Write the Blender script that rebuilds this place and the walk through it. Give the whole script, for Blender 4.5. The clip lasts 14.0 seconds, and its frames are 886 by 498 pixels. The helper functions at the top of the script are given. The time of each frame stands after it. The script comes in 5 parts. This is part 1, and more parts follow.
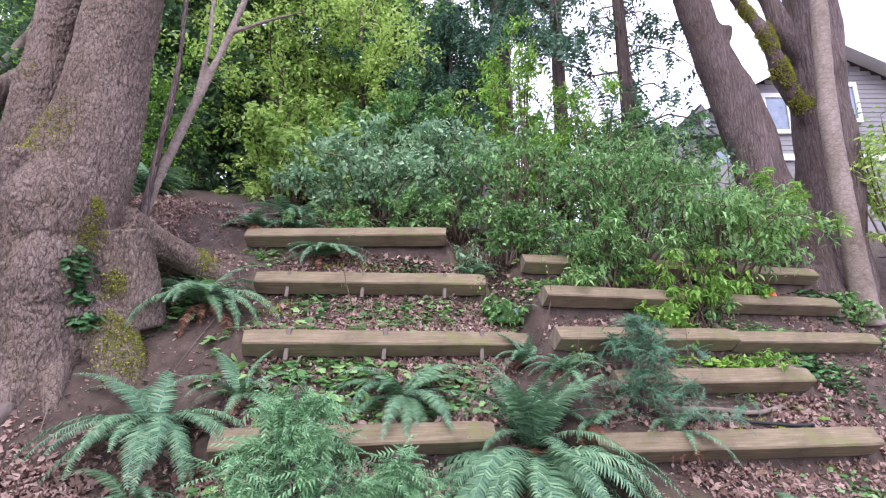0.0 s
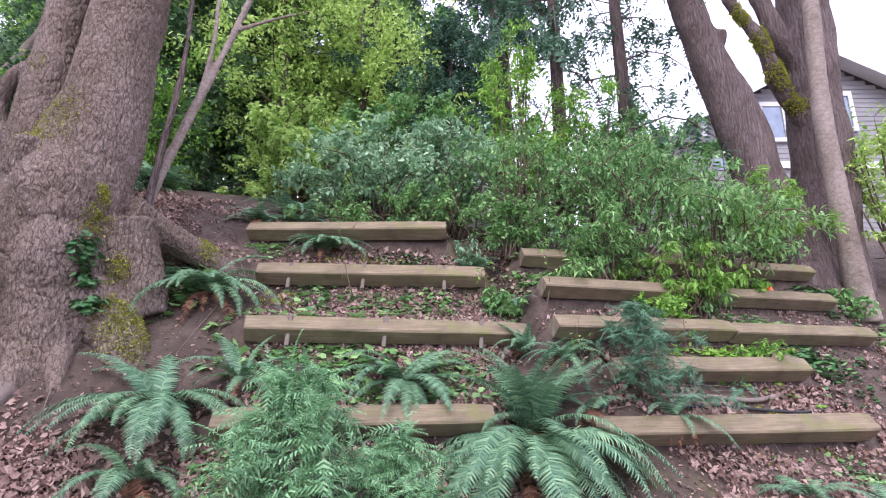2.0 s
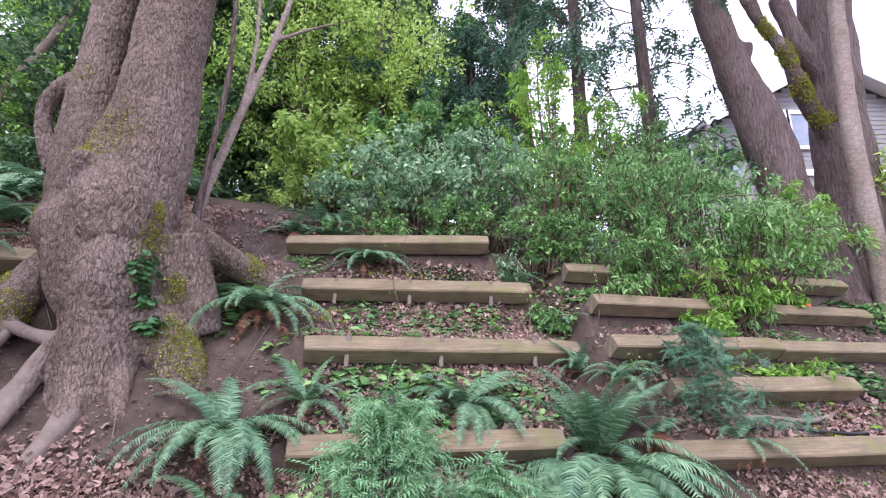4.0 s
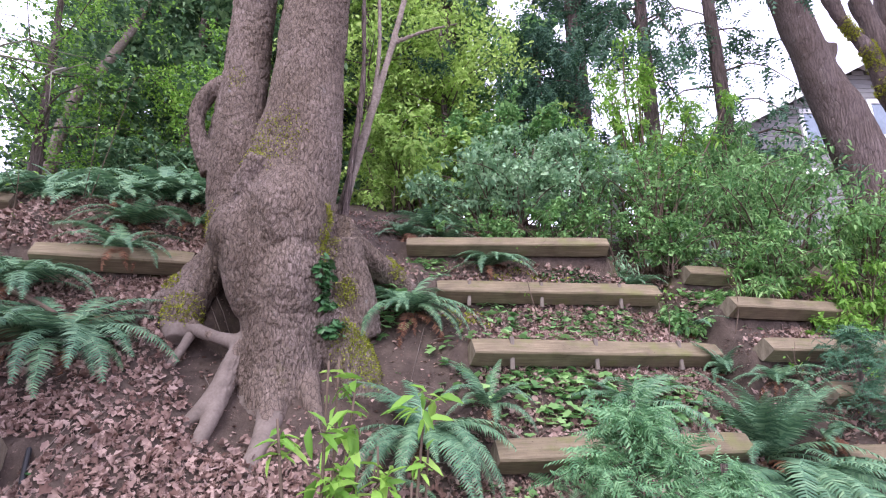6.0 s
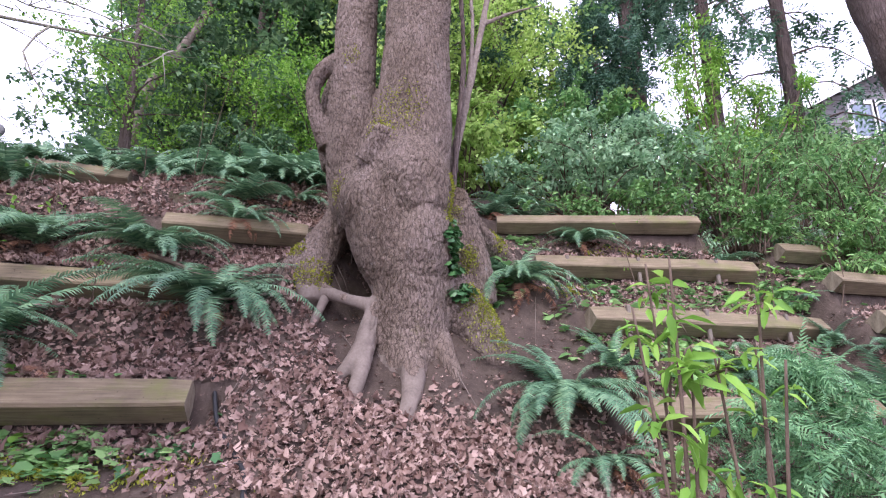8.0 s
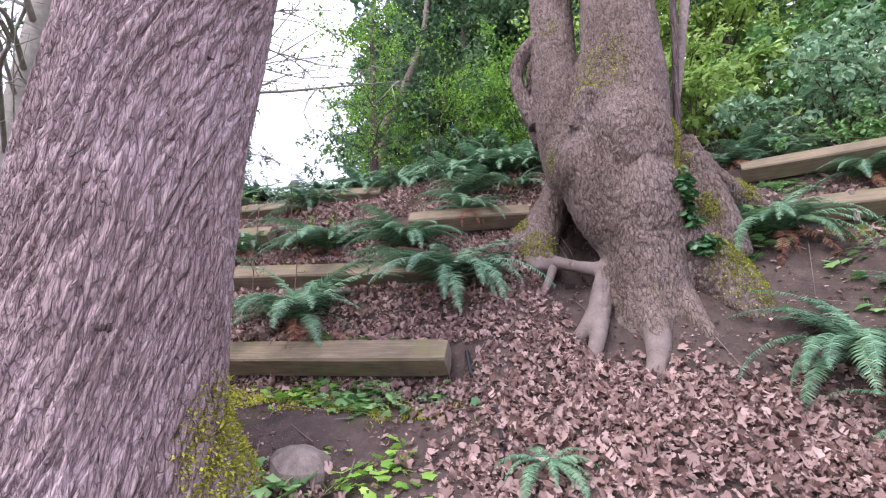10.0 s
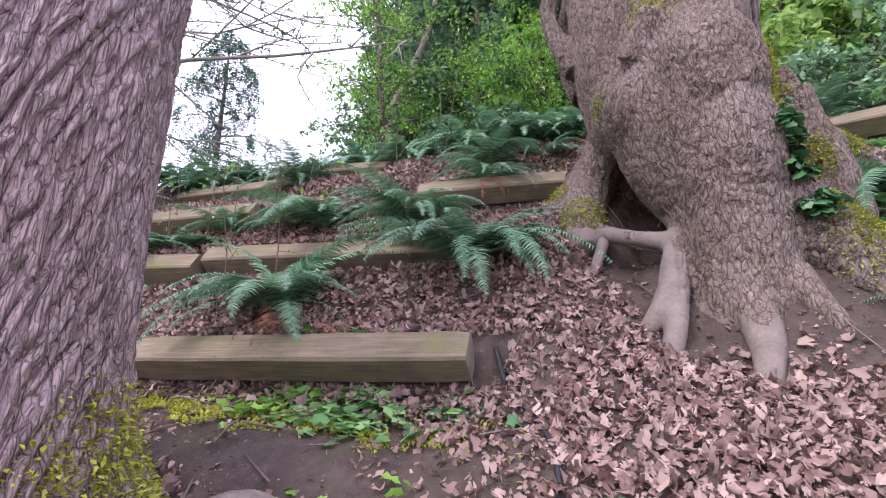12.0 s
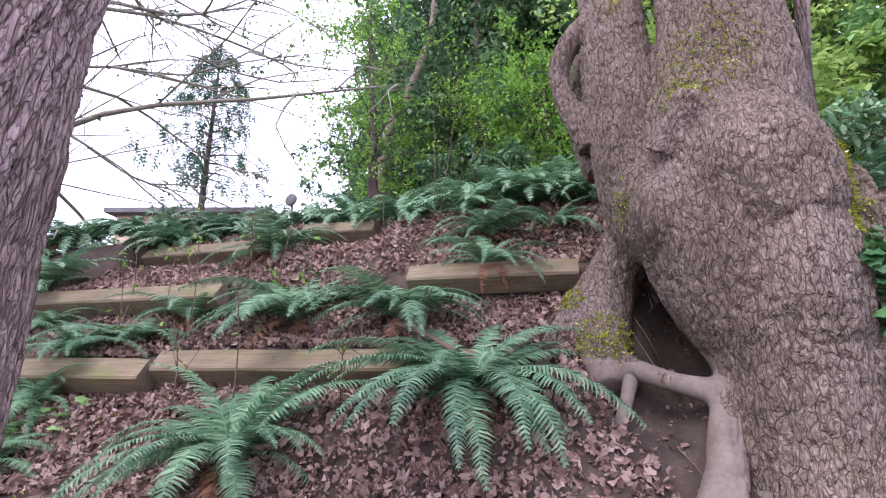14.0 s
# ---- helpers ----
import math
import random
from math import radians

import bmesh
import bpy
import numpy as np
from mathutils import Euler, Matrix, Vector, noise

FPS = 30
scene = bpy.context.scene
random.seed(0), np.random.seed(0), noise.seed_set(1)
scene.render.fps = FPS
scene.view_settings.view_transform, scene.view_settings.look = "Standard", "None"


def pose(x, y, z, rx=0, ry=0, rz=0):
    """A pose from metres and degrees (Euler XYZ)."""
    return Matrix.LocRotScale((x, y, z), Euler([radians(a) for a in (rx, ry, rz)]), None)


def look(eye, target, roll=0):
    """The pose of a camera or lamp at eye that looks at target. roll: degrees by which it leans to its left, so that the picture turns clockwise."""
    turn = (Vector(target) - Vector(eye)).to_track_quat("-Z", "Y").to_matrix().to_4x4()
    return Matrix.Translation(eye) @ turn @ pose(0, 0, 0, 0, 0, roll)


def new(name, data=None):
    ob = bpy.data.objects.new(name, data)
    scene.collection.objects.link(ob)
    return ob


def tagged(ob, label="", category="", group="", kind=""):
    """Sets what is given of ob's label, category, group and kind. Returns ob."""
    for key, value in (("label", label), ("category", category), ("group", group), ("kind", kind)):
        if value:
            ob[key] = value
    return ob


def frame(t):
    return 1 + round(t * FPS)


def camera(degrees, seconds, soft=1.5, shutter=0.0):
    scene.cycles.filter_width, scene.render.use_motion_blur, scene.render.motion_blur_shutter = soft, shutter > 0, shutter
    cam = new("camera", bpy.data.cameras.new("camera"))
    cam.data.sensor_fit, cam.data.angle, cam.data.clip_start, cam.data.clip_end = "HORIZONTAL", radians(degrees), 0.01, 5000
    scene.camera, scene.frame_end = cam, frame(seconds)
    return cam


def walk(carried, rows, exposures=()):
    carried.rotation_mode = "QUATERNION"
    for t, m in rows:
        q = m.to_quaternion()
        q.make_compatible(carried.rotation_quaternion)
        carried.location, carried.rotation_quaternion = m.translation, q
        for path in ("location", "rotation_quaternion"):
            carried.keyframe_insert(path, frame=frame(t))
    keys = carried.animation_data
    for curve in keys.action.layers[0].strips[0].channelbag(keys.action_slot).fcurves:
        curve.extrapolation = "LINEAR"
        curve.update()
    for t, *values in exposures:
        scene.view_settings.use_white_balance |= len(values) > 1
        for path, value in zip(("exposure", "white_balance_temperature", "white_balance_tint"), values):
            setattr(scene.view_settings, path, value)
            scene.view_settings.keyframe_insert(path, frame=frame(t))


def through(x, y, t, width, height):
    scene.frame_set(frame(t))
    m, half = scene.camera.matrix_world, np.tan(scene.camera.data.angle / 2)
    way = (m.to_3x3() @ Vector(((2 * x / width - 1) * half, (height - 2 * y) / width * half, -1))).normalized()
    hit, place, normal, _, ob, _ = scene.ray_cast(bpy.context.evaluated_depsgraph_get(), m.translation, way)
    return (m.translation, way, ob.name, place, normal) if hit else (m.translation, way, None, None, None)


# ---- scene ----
cam = camera(86.6, 14.0, 1.15)
METRES, EYE, TILT, LEAN, TURN = 5.6, 1.6, 12.3, 0.0, 0.0
ROWS = [
    (0.0, 0.0, 0.0, 0.0, 0.0, 0.0, -0.0),
    (0.5, 0.0006, -0.0065, -0.0256, -0.0, -0.01, -0.01),
    (1.0, 0.0015, -0.0157, -0.0609, -0.01, -0.11, -0.05),
    (1.5, -0.0006, -0.0187, -0.0713, -0.03, 1.32, -0.13),
    (2.0, -0.0003, -0.0095, -0.0349, -0.05, 1.41, -0.12),
    (4.5, -0.1483, 0.0001, -0.0067, -1.2, 1.42, -0.49),
    (5.0, -0.2034, 0.0028, -0.0064, -1.06, 1.38, -0.51),
    (5.5, -0.2613, 0.0021, -0.0052, -0.89, 1.37, -0.46),
    (6.0, -0.3256, 0.0008, -0.003, -0.75, 1.3, -0.49),
    (6.5, -0.3944, 0.0025, -0.0033, -0.57, 1.31, -0.49),
    (7.0, -0.4676, -0.0013, -0.0131, -0.19, 1.3, -0.74),
    (9.5, -0.4706, -0.0255, -0.0887, 18.21, 1.71, 3.73),
    (10.0, -0.4682, -0.0245, -0.0906, 28.32, 2.66, 5.99),
    (10.5, -0.4792, -0.0096, -0.0934, 29.75, 3.28, 6.11),
    (11.0, -0.4971, 0.0196, -0.1003, 29.77, 3.26, 6.12),
    (11.5, -0.5204, 0.0555, -0.1093, 29.78, 3.21, 6.11),
    (12.0, -0.5442, 0.0963, -0.119, 29.76, 3.16, 6.12),
    (12.5, -0.5687, 0.1624, -0.0974, 29.81, 2.99, 6.17),
    (13.0, -0.5673, 0.1714, -0.0598, 29.77, 3.02, 6.17),
    (13.5, -0.5673, 0.1789, -0.0212, 29.77, 3.09, 6.16),
    (14.0, -0.5686, 0.1822, 0.0024, 29.74, 3.15, 6.14),
]
walk(cam, [(t, pose(0, 0, EYE, TILT, LEAN, TURN) @ pose(METRES * x, METRES * y, METRES * z, 90 + pitch, roll, yaw)) for t, x, y, z, yaw, pitch, roll in ROWS],
    exposures=[(0.0, 1.05, 6350, 13), (7.0, 1.05, 6350, 13), (9.5, 1.15, 6350, 13), (12.5, 1.15, 6350, 13), (14.0, 1.12, 6350, 13)])

# ---- overcast daylight ----
world = bpy.data.worlds.new("overcast_sky")
scene.world = world
world.use_nodes = True
wn, wl = world.node_tree.nodes, world.node_tree.links
sky = wn.new("ShaderNodeTexSky")
sky.sky_type, sky.sun_disc = "NISHITA", False
sky.sun_elevation, sky.sun_rotation = radians(58), radians(200)
cloud = wn.new("ShaderNodeMix")
cloud.data_type = "RGBA"
cloud.inputs["Factor"].default_value = 0.82
cloud.inputs["B"].default_value = (9.5, 9.0, 12.0, 1)
wl.new(sky.outputs["Color"], cloud.inputs["A"])
wl.new(cloud.outputs["Result"], wn["Background"].inputs["Color"])
wn["Background"].inputs["Strength"].default_value = 0.15
sun_data = bpy.data.lights.new("sun", "SUN")
sun_data.energy, sun_data.angle, sun_data.color = 1.4, radians(25), (1.0, 0.97, 0.93)
sun = new("sun", sun_data)
sun.matrix_world = look((-3, -8, 14), (0, 3, 1))

# ---- materials ----
def material(name, rough=0.8, metal=0.0):
    m = bpy.data.materials.new(name)
    m.use_nodes = True
    b = m.node_tree.nodes["Principled BSDF"]
    b.inputs["Roughness"].default_value, b.inputs["Metallic"].default_value = rough, metal
    b.inputs["Specular IOR Level"].default_value = 0.3
    return m, m.node_tree.nodes, m.node_tree.links, b


def coords(n, l, scale=(1, 1, 1)):
    tc, mp = n.new("ShaderNodeTexCoord"), n.new("ShaderNodeMapping")
    mp.inputs["Scale"].default_value = scale
    l.new(tc.outputs["Object"], mp.inputs["Vector"])
    return mp.outputs["Vector"]


def noise_tex(n, l, vec, scale, detail=4.0, rough=0.6, distort=0.0):
    t = n.new("ShaderNodeTexNoise")
    t.inputs["Scale"].default_value, t.inputs["Detail"].default_value = scale, detail
    t.inputs["Roughness"].default_value, t.inputs["Distortion"].default_value = rough, distort
    l.new(vec, t.inputs["Vector"])
    return t.outputs["Fac"]


def ramp(n, l, fac, stops):
    r = n.new("ShaderNodeValToRGB")
    e = r.color_ramp.elements
    while len(e) < len(stops):
        e.new(0.5)
    for el, (p, c) in zip(e, stops):
        el.position, el.color = p, (*c, 1) if len(c) == 3 else c
    l.new(fac, r.inputs["Fac"])
    return r.outputs["Color"]


def blend(n, l, fac, a, b, mode="MIX"):
    x = n.new("ShaderNodeMix")
    x.data_type, x.blend_type = "RGBA", mode
    for socket, value in (("Factor", fac), ("A", a), ("B", b)):
        if isinstance(value, (int, float)):
            x.inputs[socket].default_value = value
        elif isinstance(value, tuple):
            x.inputs[socket].default_value = (*value, 1)
        else:
            l.new(value, x.inputs[socket])
    return x.outputs["Result"]


def bump(n, l, b, height, strength=0.5, distance=0.02):
    u = n.new("ShaderNodeBump")
    u.inputs["Strength"].default_value, u.inputs["Distance"].default_value = strength, distance
    l.new(height, u.inputs["Height"])
    l.new(u.outputs["Normal"], b.inputs["Normal"])


def bark_material(name, dark, mid, light, scale=9.0, stretch=0.22, moss=0.0, deep=0.03):
    """Bark in long plates parted by thin cracks, with grey weathered faces and broad stains."""
    m, n, l, b = material(name, 0.92)
    warp = n.new("ShaderNodeTexNoise")
    warp.inputs["Scale"].default_value, warp.inputs["Detail"].default_value = scale * 0.6, 3
    l.new(coords(n, l, (1, 1, stretch)), warp.inputs["Vector"])
    add = n.new("ShaderNodeVectorMath")
    add.operation = "MULTIPLY_ADD"
    add.inputs[1].default_value = (1.6 / scale,) * 3
    l.new(warp.outputs["Color"], add.inputs[0])
    l.new(coords(n, l, (1, 1, stretch)), add.inputs[2])

    def seams(size, width, floor):
        """Thin cracks between crooked plates."""
        v = n.new("ShaderNodeTexVoronoi")
        v.feature = "DISTANCE_TO_EDGE"
        v.inputs["Scale"].default_value = size
        l.new(add.outputs["Vector"], v.inputs["Vector"])
        return ramp(n, l, v.outputs["Distance"], [(0.0, (floor,) * 3), (width, (0.85, 0.85, 0.85)), (width * 3.5, (1, 1, 1))])

    crack = blend(n, l, 1.0, seams(scale, 0.07, 0.0), seams(scale * 2.3, 0.06, 0.45), "MULTIPLY")
    grain = noise_tex(n, l, coords(n, l, (1, 1, stretch)), scale * 1.6, 6, 0.7, 0.4)
    fine = noise_tex(n, l, coords(n, l, (1, 1, 0.6)), scale * 5, 3, 0.6)
    height = blend(n, l, 0.45, crack, blend(n, l, 0.35, grain, fine))
    tone = ramp(n, l, blend(n, l, 0.3, grain, fine), [(0.3, mid), (0.68, light)])
    tone = blend(n, l, crack, blend(n, l, 0.4, dark, tone), tone)
    big = noise_tex(n, l, coords(n, l, (1, 1, 0.55)), 2.3, 4, 0.6)
    tone = blend(n, l, 0.8, tone, ramp(n, l, big, [(0.3, (0.52, 0.46, 0.40)), (0.5, (0.9, 0.86, 0.82)), (0.72, (1.22, 1.2, 1.24))]), "MULTIPLY")
    lichen = ramp(n, l, noise_tex(n, l, coords(n, l), 9, 6, 0.75), [(0.62, (0, 0, 0)), (0.70, (0.4, 0.4, 0.4))])
    tone = blend(n, l, lichen, tone, (0.40, 0.39, 0.37))
    if moss:
        patch = noise_tex(n, l, coords(n, l), 1.5, 6, 0.68)
        mask = ramp(n, l, patch, [(0.68 - moss, (0, 0, 0)), (0.78 - moss, (0.8, 0.8, 0.8))])
        tone = blend(n, l, mask, tone, ramp(n, l, fine, [(0.3, (0.06, 0.07, 0.012)), (0.75, (0.22, 0.21, 0.04))]))
    l.new(tone, b.inputs["Base Color"])
    bump(n, l, b, height, 1.0, deep)
    return m


def leaf_material(name, low, mid, high, through=0.35, rough=0.5, mottled=0.0):
    m, n, l, b = material(name, rough)
    geo = n.new("ShaderNodeNewGeometry")
    obi = n.new("ShaderNodeObjectInfo")
    tone = ramp(n, l, geo.outputs["Random Per Island"], [(0.0, low), (0.5, mid), (1.0, high)])
    tone = blend(n, l, 0.45, tone, ramp(n, l, obi.outputs["Random"], [(0.0, (0.72, 0.78, 0.8)), (1.0, (1.15, 1.1, 0.95))]), "MULTIPLY")
    patch = noise_tex(n, l, coords(n, l), 3.0 if not mottled else mottled, 3)
    tone = blend(n, l, 0.5, tone, ramp(n, l, patch, [(0.3, (0.6, 0.65, 0.6)), (0.7, (1.1, 1.1, 1.0))]), "MULTIPLY")
    l.new(tone, b.inputs["Base Color"])
    if through:
        tr, mx = n.new("ShaderNodeBsdfTranslucent"), n.new("ShaderNodeMixShader")
        l.new(tone, tr.inputs["Color"])
        mx.inputs["Fac"].default_value = through
        l.new(b.outputs["BSDF"], mx.inputs[1])
        l.new(tr.outputs["BSDF"], mx.inputs[2])
        l.new(mx.outputs["Shader"], n["Material Output"].inputs["Surface"])
    return m


def plain_material(name, a, c, scale=6.0, rough=0.7, relief=0.2, metal=0.0, stretch=(1, 1, 1)):
    m, n, l, b = material(name, rough, metal)
    vec = coords(n, l, stretch)
    f = blend(n, l, 0.4, noise_tex(n, l, vec, scale, 5), noise_tex(n, l, vec, scale * 7, 4))
    l.new(ramp(n, l, f, [(0.32, a), (0.68, c)]), b.inputs["Base Color"])
    bump(n, l, b, f, relief, 0.01)
    return m


def timber_material(name):
    m, n, l, b = material(name, 0.85)
    grain = noise_tex(n, l, coords(n, l, (0.7, 14, 14)), 5, 6, 0.7)
    blot = noise_tex(n, l, coords(n, l), 2.6, 5, 0.65)
    tone = ramp(n, l, grain, [(0.25, (0.11, 0.085, 0.058)), (0.55, (0.205, 0.165, 0.112)), (0.85, (0.33, 0.28, 0.205))])
    tone = blend(n, l, 0.75, tone, ramp(n, l, blot, [(0.3, (0.42, 0.42, 0.38)), (0.5, (0.9, 0.88, 0.82)), (0.72, (1.25, 1.2, 1.1))]), "MULTIPLY")
    algae = ramp(n, l, noise_tex(n, l, coords(n, l, (1, 2, 2)), 3.3, 6, 0.7), [(0.52, (0, 0, 0)), (0.68, (0.75, 0.75, 0.75))])
    tone = blend(n, l, algae, tone, (0.15, 0.15, 0.055))
    speck = ramp(n, l, noise_tex(n, l, coords(n, l), 55, 3), [(0.66, (1, 1, 1)), (0.74, (0.35, 0.3, 0.28))])
    tone = blend(n, l, 1.0, tone, speck, "MULTIPLY")
    l.new(tone, b.inputs["Base Color"])
    bump(n, l, b, grain, 0.35, 0.008)
    return m


def soil_material(name):
    m, n, l, b = material(name, 0.95)
    vec = coords(n, l)
    big, mid, fine = noise_tex(n, l, vec, 0.9, 5), noise_tex(n, l, vec, 7, 6, 0.7), noise_tex(n, l, vec, 45, 5, 0.75)
    tone = ramp(n, l, mid, [(0.3, (0.045, 0.032, 0.026)), (0.55, (0.085, 0.062, 0.05)), (0.8, (0.14, 0.105, 0.085))])
    chips = ramp(n, l, fine, [(0.60, (0, 0, 0)), (0.70, (0.8, 0.8, 0.8))])
    tone = blend(n, l, chips, tone, (0.22, 0.155, 0.125))
    moss = ramp(n, l, big, [(0.62, (0, 0, 0)), (0.70, (0.55, 0.55, 0.55))])
    tone = blend(n, l, moss, tone, (0.10, 0.10, 0.03))
    l.new(tone, b.inputs["Base Color"])
    bump(n, l, b, blend(n, l, 0.5, mid, fine), 0.8, 0.03)
    return m


BARK = bark_material("furrowed_maple_bark", (0.035, 0.026, 0.021), (0.155, 0.117, 0.093), (0.36, 0.288, 0.25), 34.0, 0.40, 0.05, 0.016)
BARK_NEAR = bark_material("ridged_grey_bark", (0.06, 0.044, 0.042), (0.27, 0.205, 0.197), (0.56, 0.45, 0.445), 38.0, 0.15, 0.0, 0.014)
BARK_DARK = bark_material("dark_fibrous_bark", (0.028, 0.02, 0.019), (0.11, 0.083, 0.077), (0.25, 0.195, 0.185), 26.0, 0.075, 0.02, 0.025)
BARK_SMOOTH = bark_material("smooth_young_bark", (0.12, 0.095, 0.08), (0.22, 0.18, 0.155), (0.34, 0.29, 0.255), 9.0, 1.8, 0.05, 0.004)
ROOT = plain_material("worn_bare_root", (0.125, 0.098, 0.082), (0.235, 0.19, 0.162), 9, 0.85, 0.35)
SOIL = soil_material("dark_forest_soil")
TIMBER = timber_material("weathered_timber")
ENDGRAIN = plain_material("sawn_end_grain", (0.10, 0.08, 0.055), (0.27, 0.225, 0.165), 26, 0.9, 0.4, 0, (1, 1, 0.3))
STAKE = plain_material("grey_stake_wood", (0.10, 0.08, 0.065), (0.24, 0.2, 0.17), 20, 0.9, 0.5, 0, (1, 1, 0.2))
LITTER = leaf_material("dead_maple_leaf", (0.14, 0.076, 0.063), (0.3, 0.195, 0.173), (0.46, 0.325, 0.295), 0.1, 0.75, 5.0)
FERN = leaf_material("sword_fern_green", (0.08, 0.175, 0.105), (0.155, 0.29, 0.17), (0.27, 0.415, 0.25), 0.22, 0.48)
FERN_DEAD = leaf_material("dead_fern_brown", (0.10, 0.04, 0.025), (0.18, 0.08, 0.05), (0.27, 0.14, 0.09), 0.1, 0.85)
STEM = plain_material("brown_twig", (0.07, 0.05, 0.035), (0.17, 0.12, 0.09), 15, 0.85, 0.3)
SPRING = leaf_material("bright_spring_leaf", (0.13, 0.29, 0.05), (0.25, 0.47, 0.085), (0.4, 0.62, 0.15), 0.4)
MIDLEAF = leaf_material("fresh_shrub_leaf", (0.09, 0.22, 0.08), (0.215, 0.41, 0.15), (0.37, 0.58, 0.25), 0.38)
BLUELEAF = leaf_material("grey_green_shrub_leaf", (0.15, 0.29, 0.18), (0.3, 0.48, 0.31), (0.46, 0.64, 0.45), 0.35)
YELLOWLEAF = leaf_material("yellow_green_leaf", (0.21, 0.34, 0.085), (0.44, 0.63, 0.18), (0.64, 0.8, 0.3), 0.45)
DARKLEAF = leaf_material("dark_forest_leaf", (0.055, 0.12, 0.07), (0.125, 0.23, 0.125), (0.24, 0.37, 0.2), 0.32)
NEEDLE = leaf_material("conifer_needle", (0.04, 0.095, 0.07), (0.08, 0.17, 0.115), (0.15, 0.27, 0.17), 0.2, 0.6)
CEDARGREEN = leaf_material("cedar_spray", (0.1, 0.23, 0.12), (0.19, 0.38, 0.19), (0.32, 0.53, 0.29), 0.28)
IVY = leaf_material("ivy_leaf", (0.03, 0.09, 0.035), (0.06, 0.16, 0.06), (0.11, 0.24, 0.09), 0.15, 0.35)
MOSS = leaf_material("moss_tuft", (0.24, 0.27, 0.03), (0.4, 0.42, 0.06), (0.56, 0.56, 0.12), 0.3, 0.9)
PIPE = plain_material("black_plastic_pipe", (0.01, 0.01, 0.012), (0.03, 0.03, 0.033), 9, 0.5, 0.1)
PAINT = plain_material("grey_house_paint", (0.215, 0.21, 0.21), (0.265, 0.258, 0.255), 2, 0.7, 0.05)
TRIM = plain_material("white_trim_paint", (0.72, 0.72, 0.72), (0.82, 0.82, 0.81), 2, 0.6, 0.05)
SHINGLE = plain_material("grey_roof_shingle", (0.10, 0.10, 0.105), (0.2, 0.2, 0.2), 12, 0.9, 0.4)
CONCRETE = plain_material("grey_concrete", (0.27, 0.265, 0.26), (0.40, 0.39, 0.38), 4, 0.9, 0.2)
ORANGE = plain_material("orange_plastic", (0.75, 0.13, 0.02), (0.85, 0.18, 0.03), 5, 0.5, 0.05)
FIRGREEN = leaf_material("fir_needle", (0.05, 0.13, 0.08), (0.09, 0.20, 0.12), (0.14, 0.28, 0.17), 0.2, 0.5)
TAN = plain_material("tan_wall_paint", (0.5, 0.40, 0.29), (0.58, 0.47, 0.35), 2, 0.8, 0.05)
TWIG = plain_material("pale_lichened_twig", (0.17, 0.155, 0.125), (0.33, 0.31, 0.25), 12, 0.9, 0.3)

# ---- ground ----
# name of the stretch, left end, right end (top front edge), face height
ROWS_OF_TIMBER = [
    ((-7.6, 1.66), (-4.02, 2.57), 1.21, 0.2),
    ((-8.4, 1.95), (-6.33, 2.70), 1.87, 0.19),
    ((-6.28, 2.74), (-4.15, 3.58), 1.93, 0.19),
    ((-8.3, 2.70), (-6.40, 3.20), 2.44, 0.19),
    ((-5.05, 3.72), (-3.95, 4.06), 2.52, 0.19),
    ((-8.2, 3.55), (-6.95, 3.85), 3.0, 0.18),
    ((-6.5, 4.05), (-5.85, 4.30), 3.14, 0.18),
    ((-1.45, 3.13), (0.35, 3.50), 1.13, 0.18),
    ((-1.55, 3.72), (0.76, 4.42), 1.79, 0.18),
    ((-1.82, 4.55), (0.42, 4.74), 2.37, 0.19),
    ((-2.15, 5.02), (0.03, 4.96), 2.93, 0.17),
    ((-1.6, 2.42), (0.2, 2.55), 0.62, 0.17),
    ((0.85, 2.72), (4.2, 3.05), 0.56, 0.17),
    ((1.08, 3.55), (3.33, 3.87), 1.03, 0.18),
    ((1.40, 3.98), (3.28, 4.38), 1.46, 0.18),
    ((0.95, 4.02), (4.61, 5.13), 1.81, 0.17),
    ((0.95, 4.42), (4.55, 5.48), 2.22, 0.17),
    ((0.85, 4.95), (4.62, 5.80), 2.63, 0.17),
]


def smooth(a, b, x):
    s = np.clip((x - a) / (b - a), 0, 1)
    return s * s * (3 - 2 * s)


def bank(x, y):
    """The height of the bank without its terraces."""
    u = y - np.where(x < 0, 0.33 * x, 0.22 * np.minimum(x, 8))
    u = np.where(x < -9, y + 2.97 + 0.05 * (x + 9), u)
    z = np.interp(u, (-8, 0.8, 1.6, 2.5, 3.3, 3.7, 4.2, 4.9, 5.6, 6.2, 7.5, 10, 14, 30), (0, 0.02, 0.1, 0.36, 0.68, 0.92, 1.45, 2.1, 2.72, 3.12, 3.75, 4.6, 5.4, 6.0))
    z2 = np.interp(u, (-8, 0.8, 1.6, 2.5, 3.3, 3.7, 4.2, 4.9, 5.6, 6.2, 7.5, 10, 14, 30), (0, 0.02, 0.1, 0.36, 0.68, 0.92, 1.45, 2.1, 2.66, 3.05, 3.4, 3.5, 3.5, 3.4))
    w = smooth(-4.5, -6.5, x)
    return z * (1 - w) + z2 * w


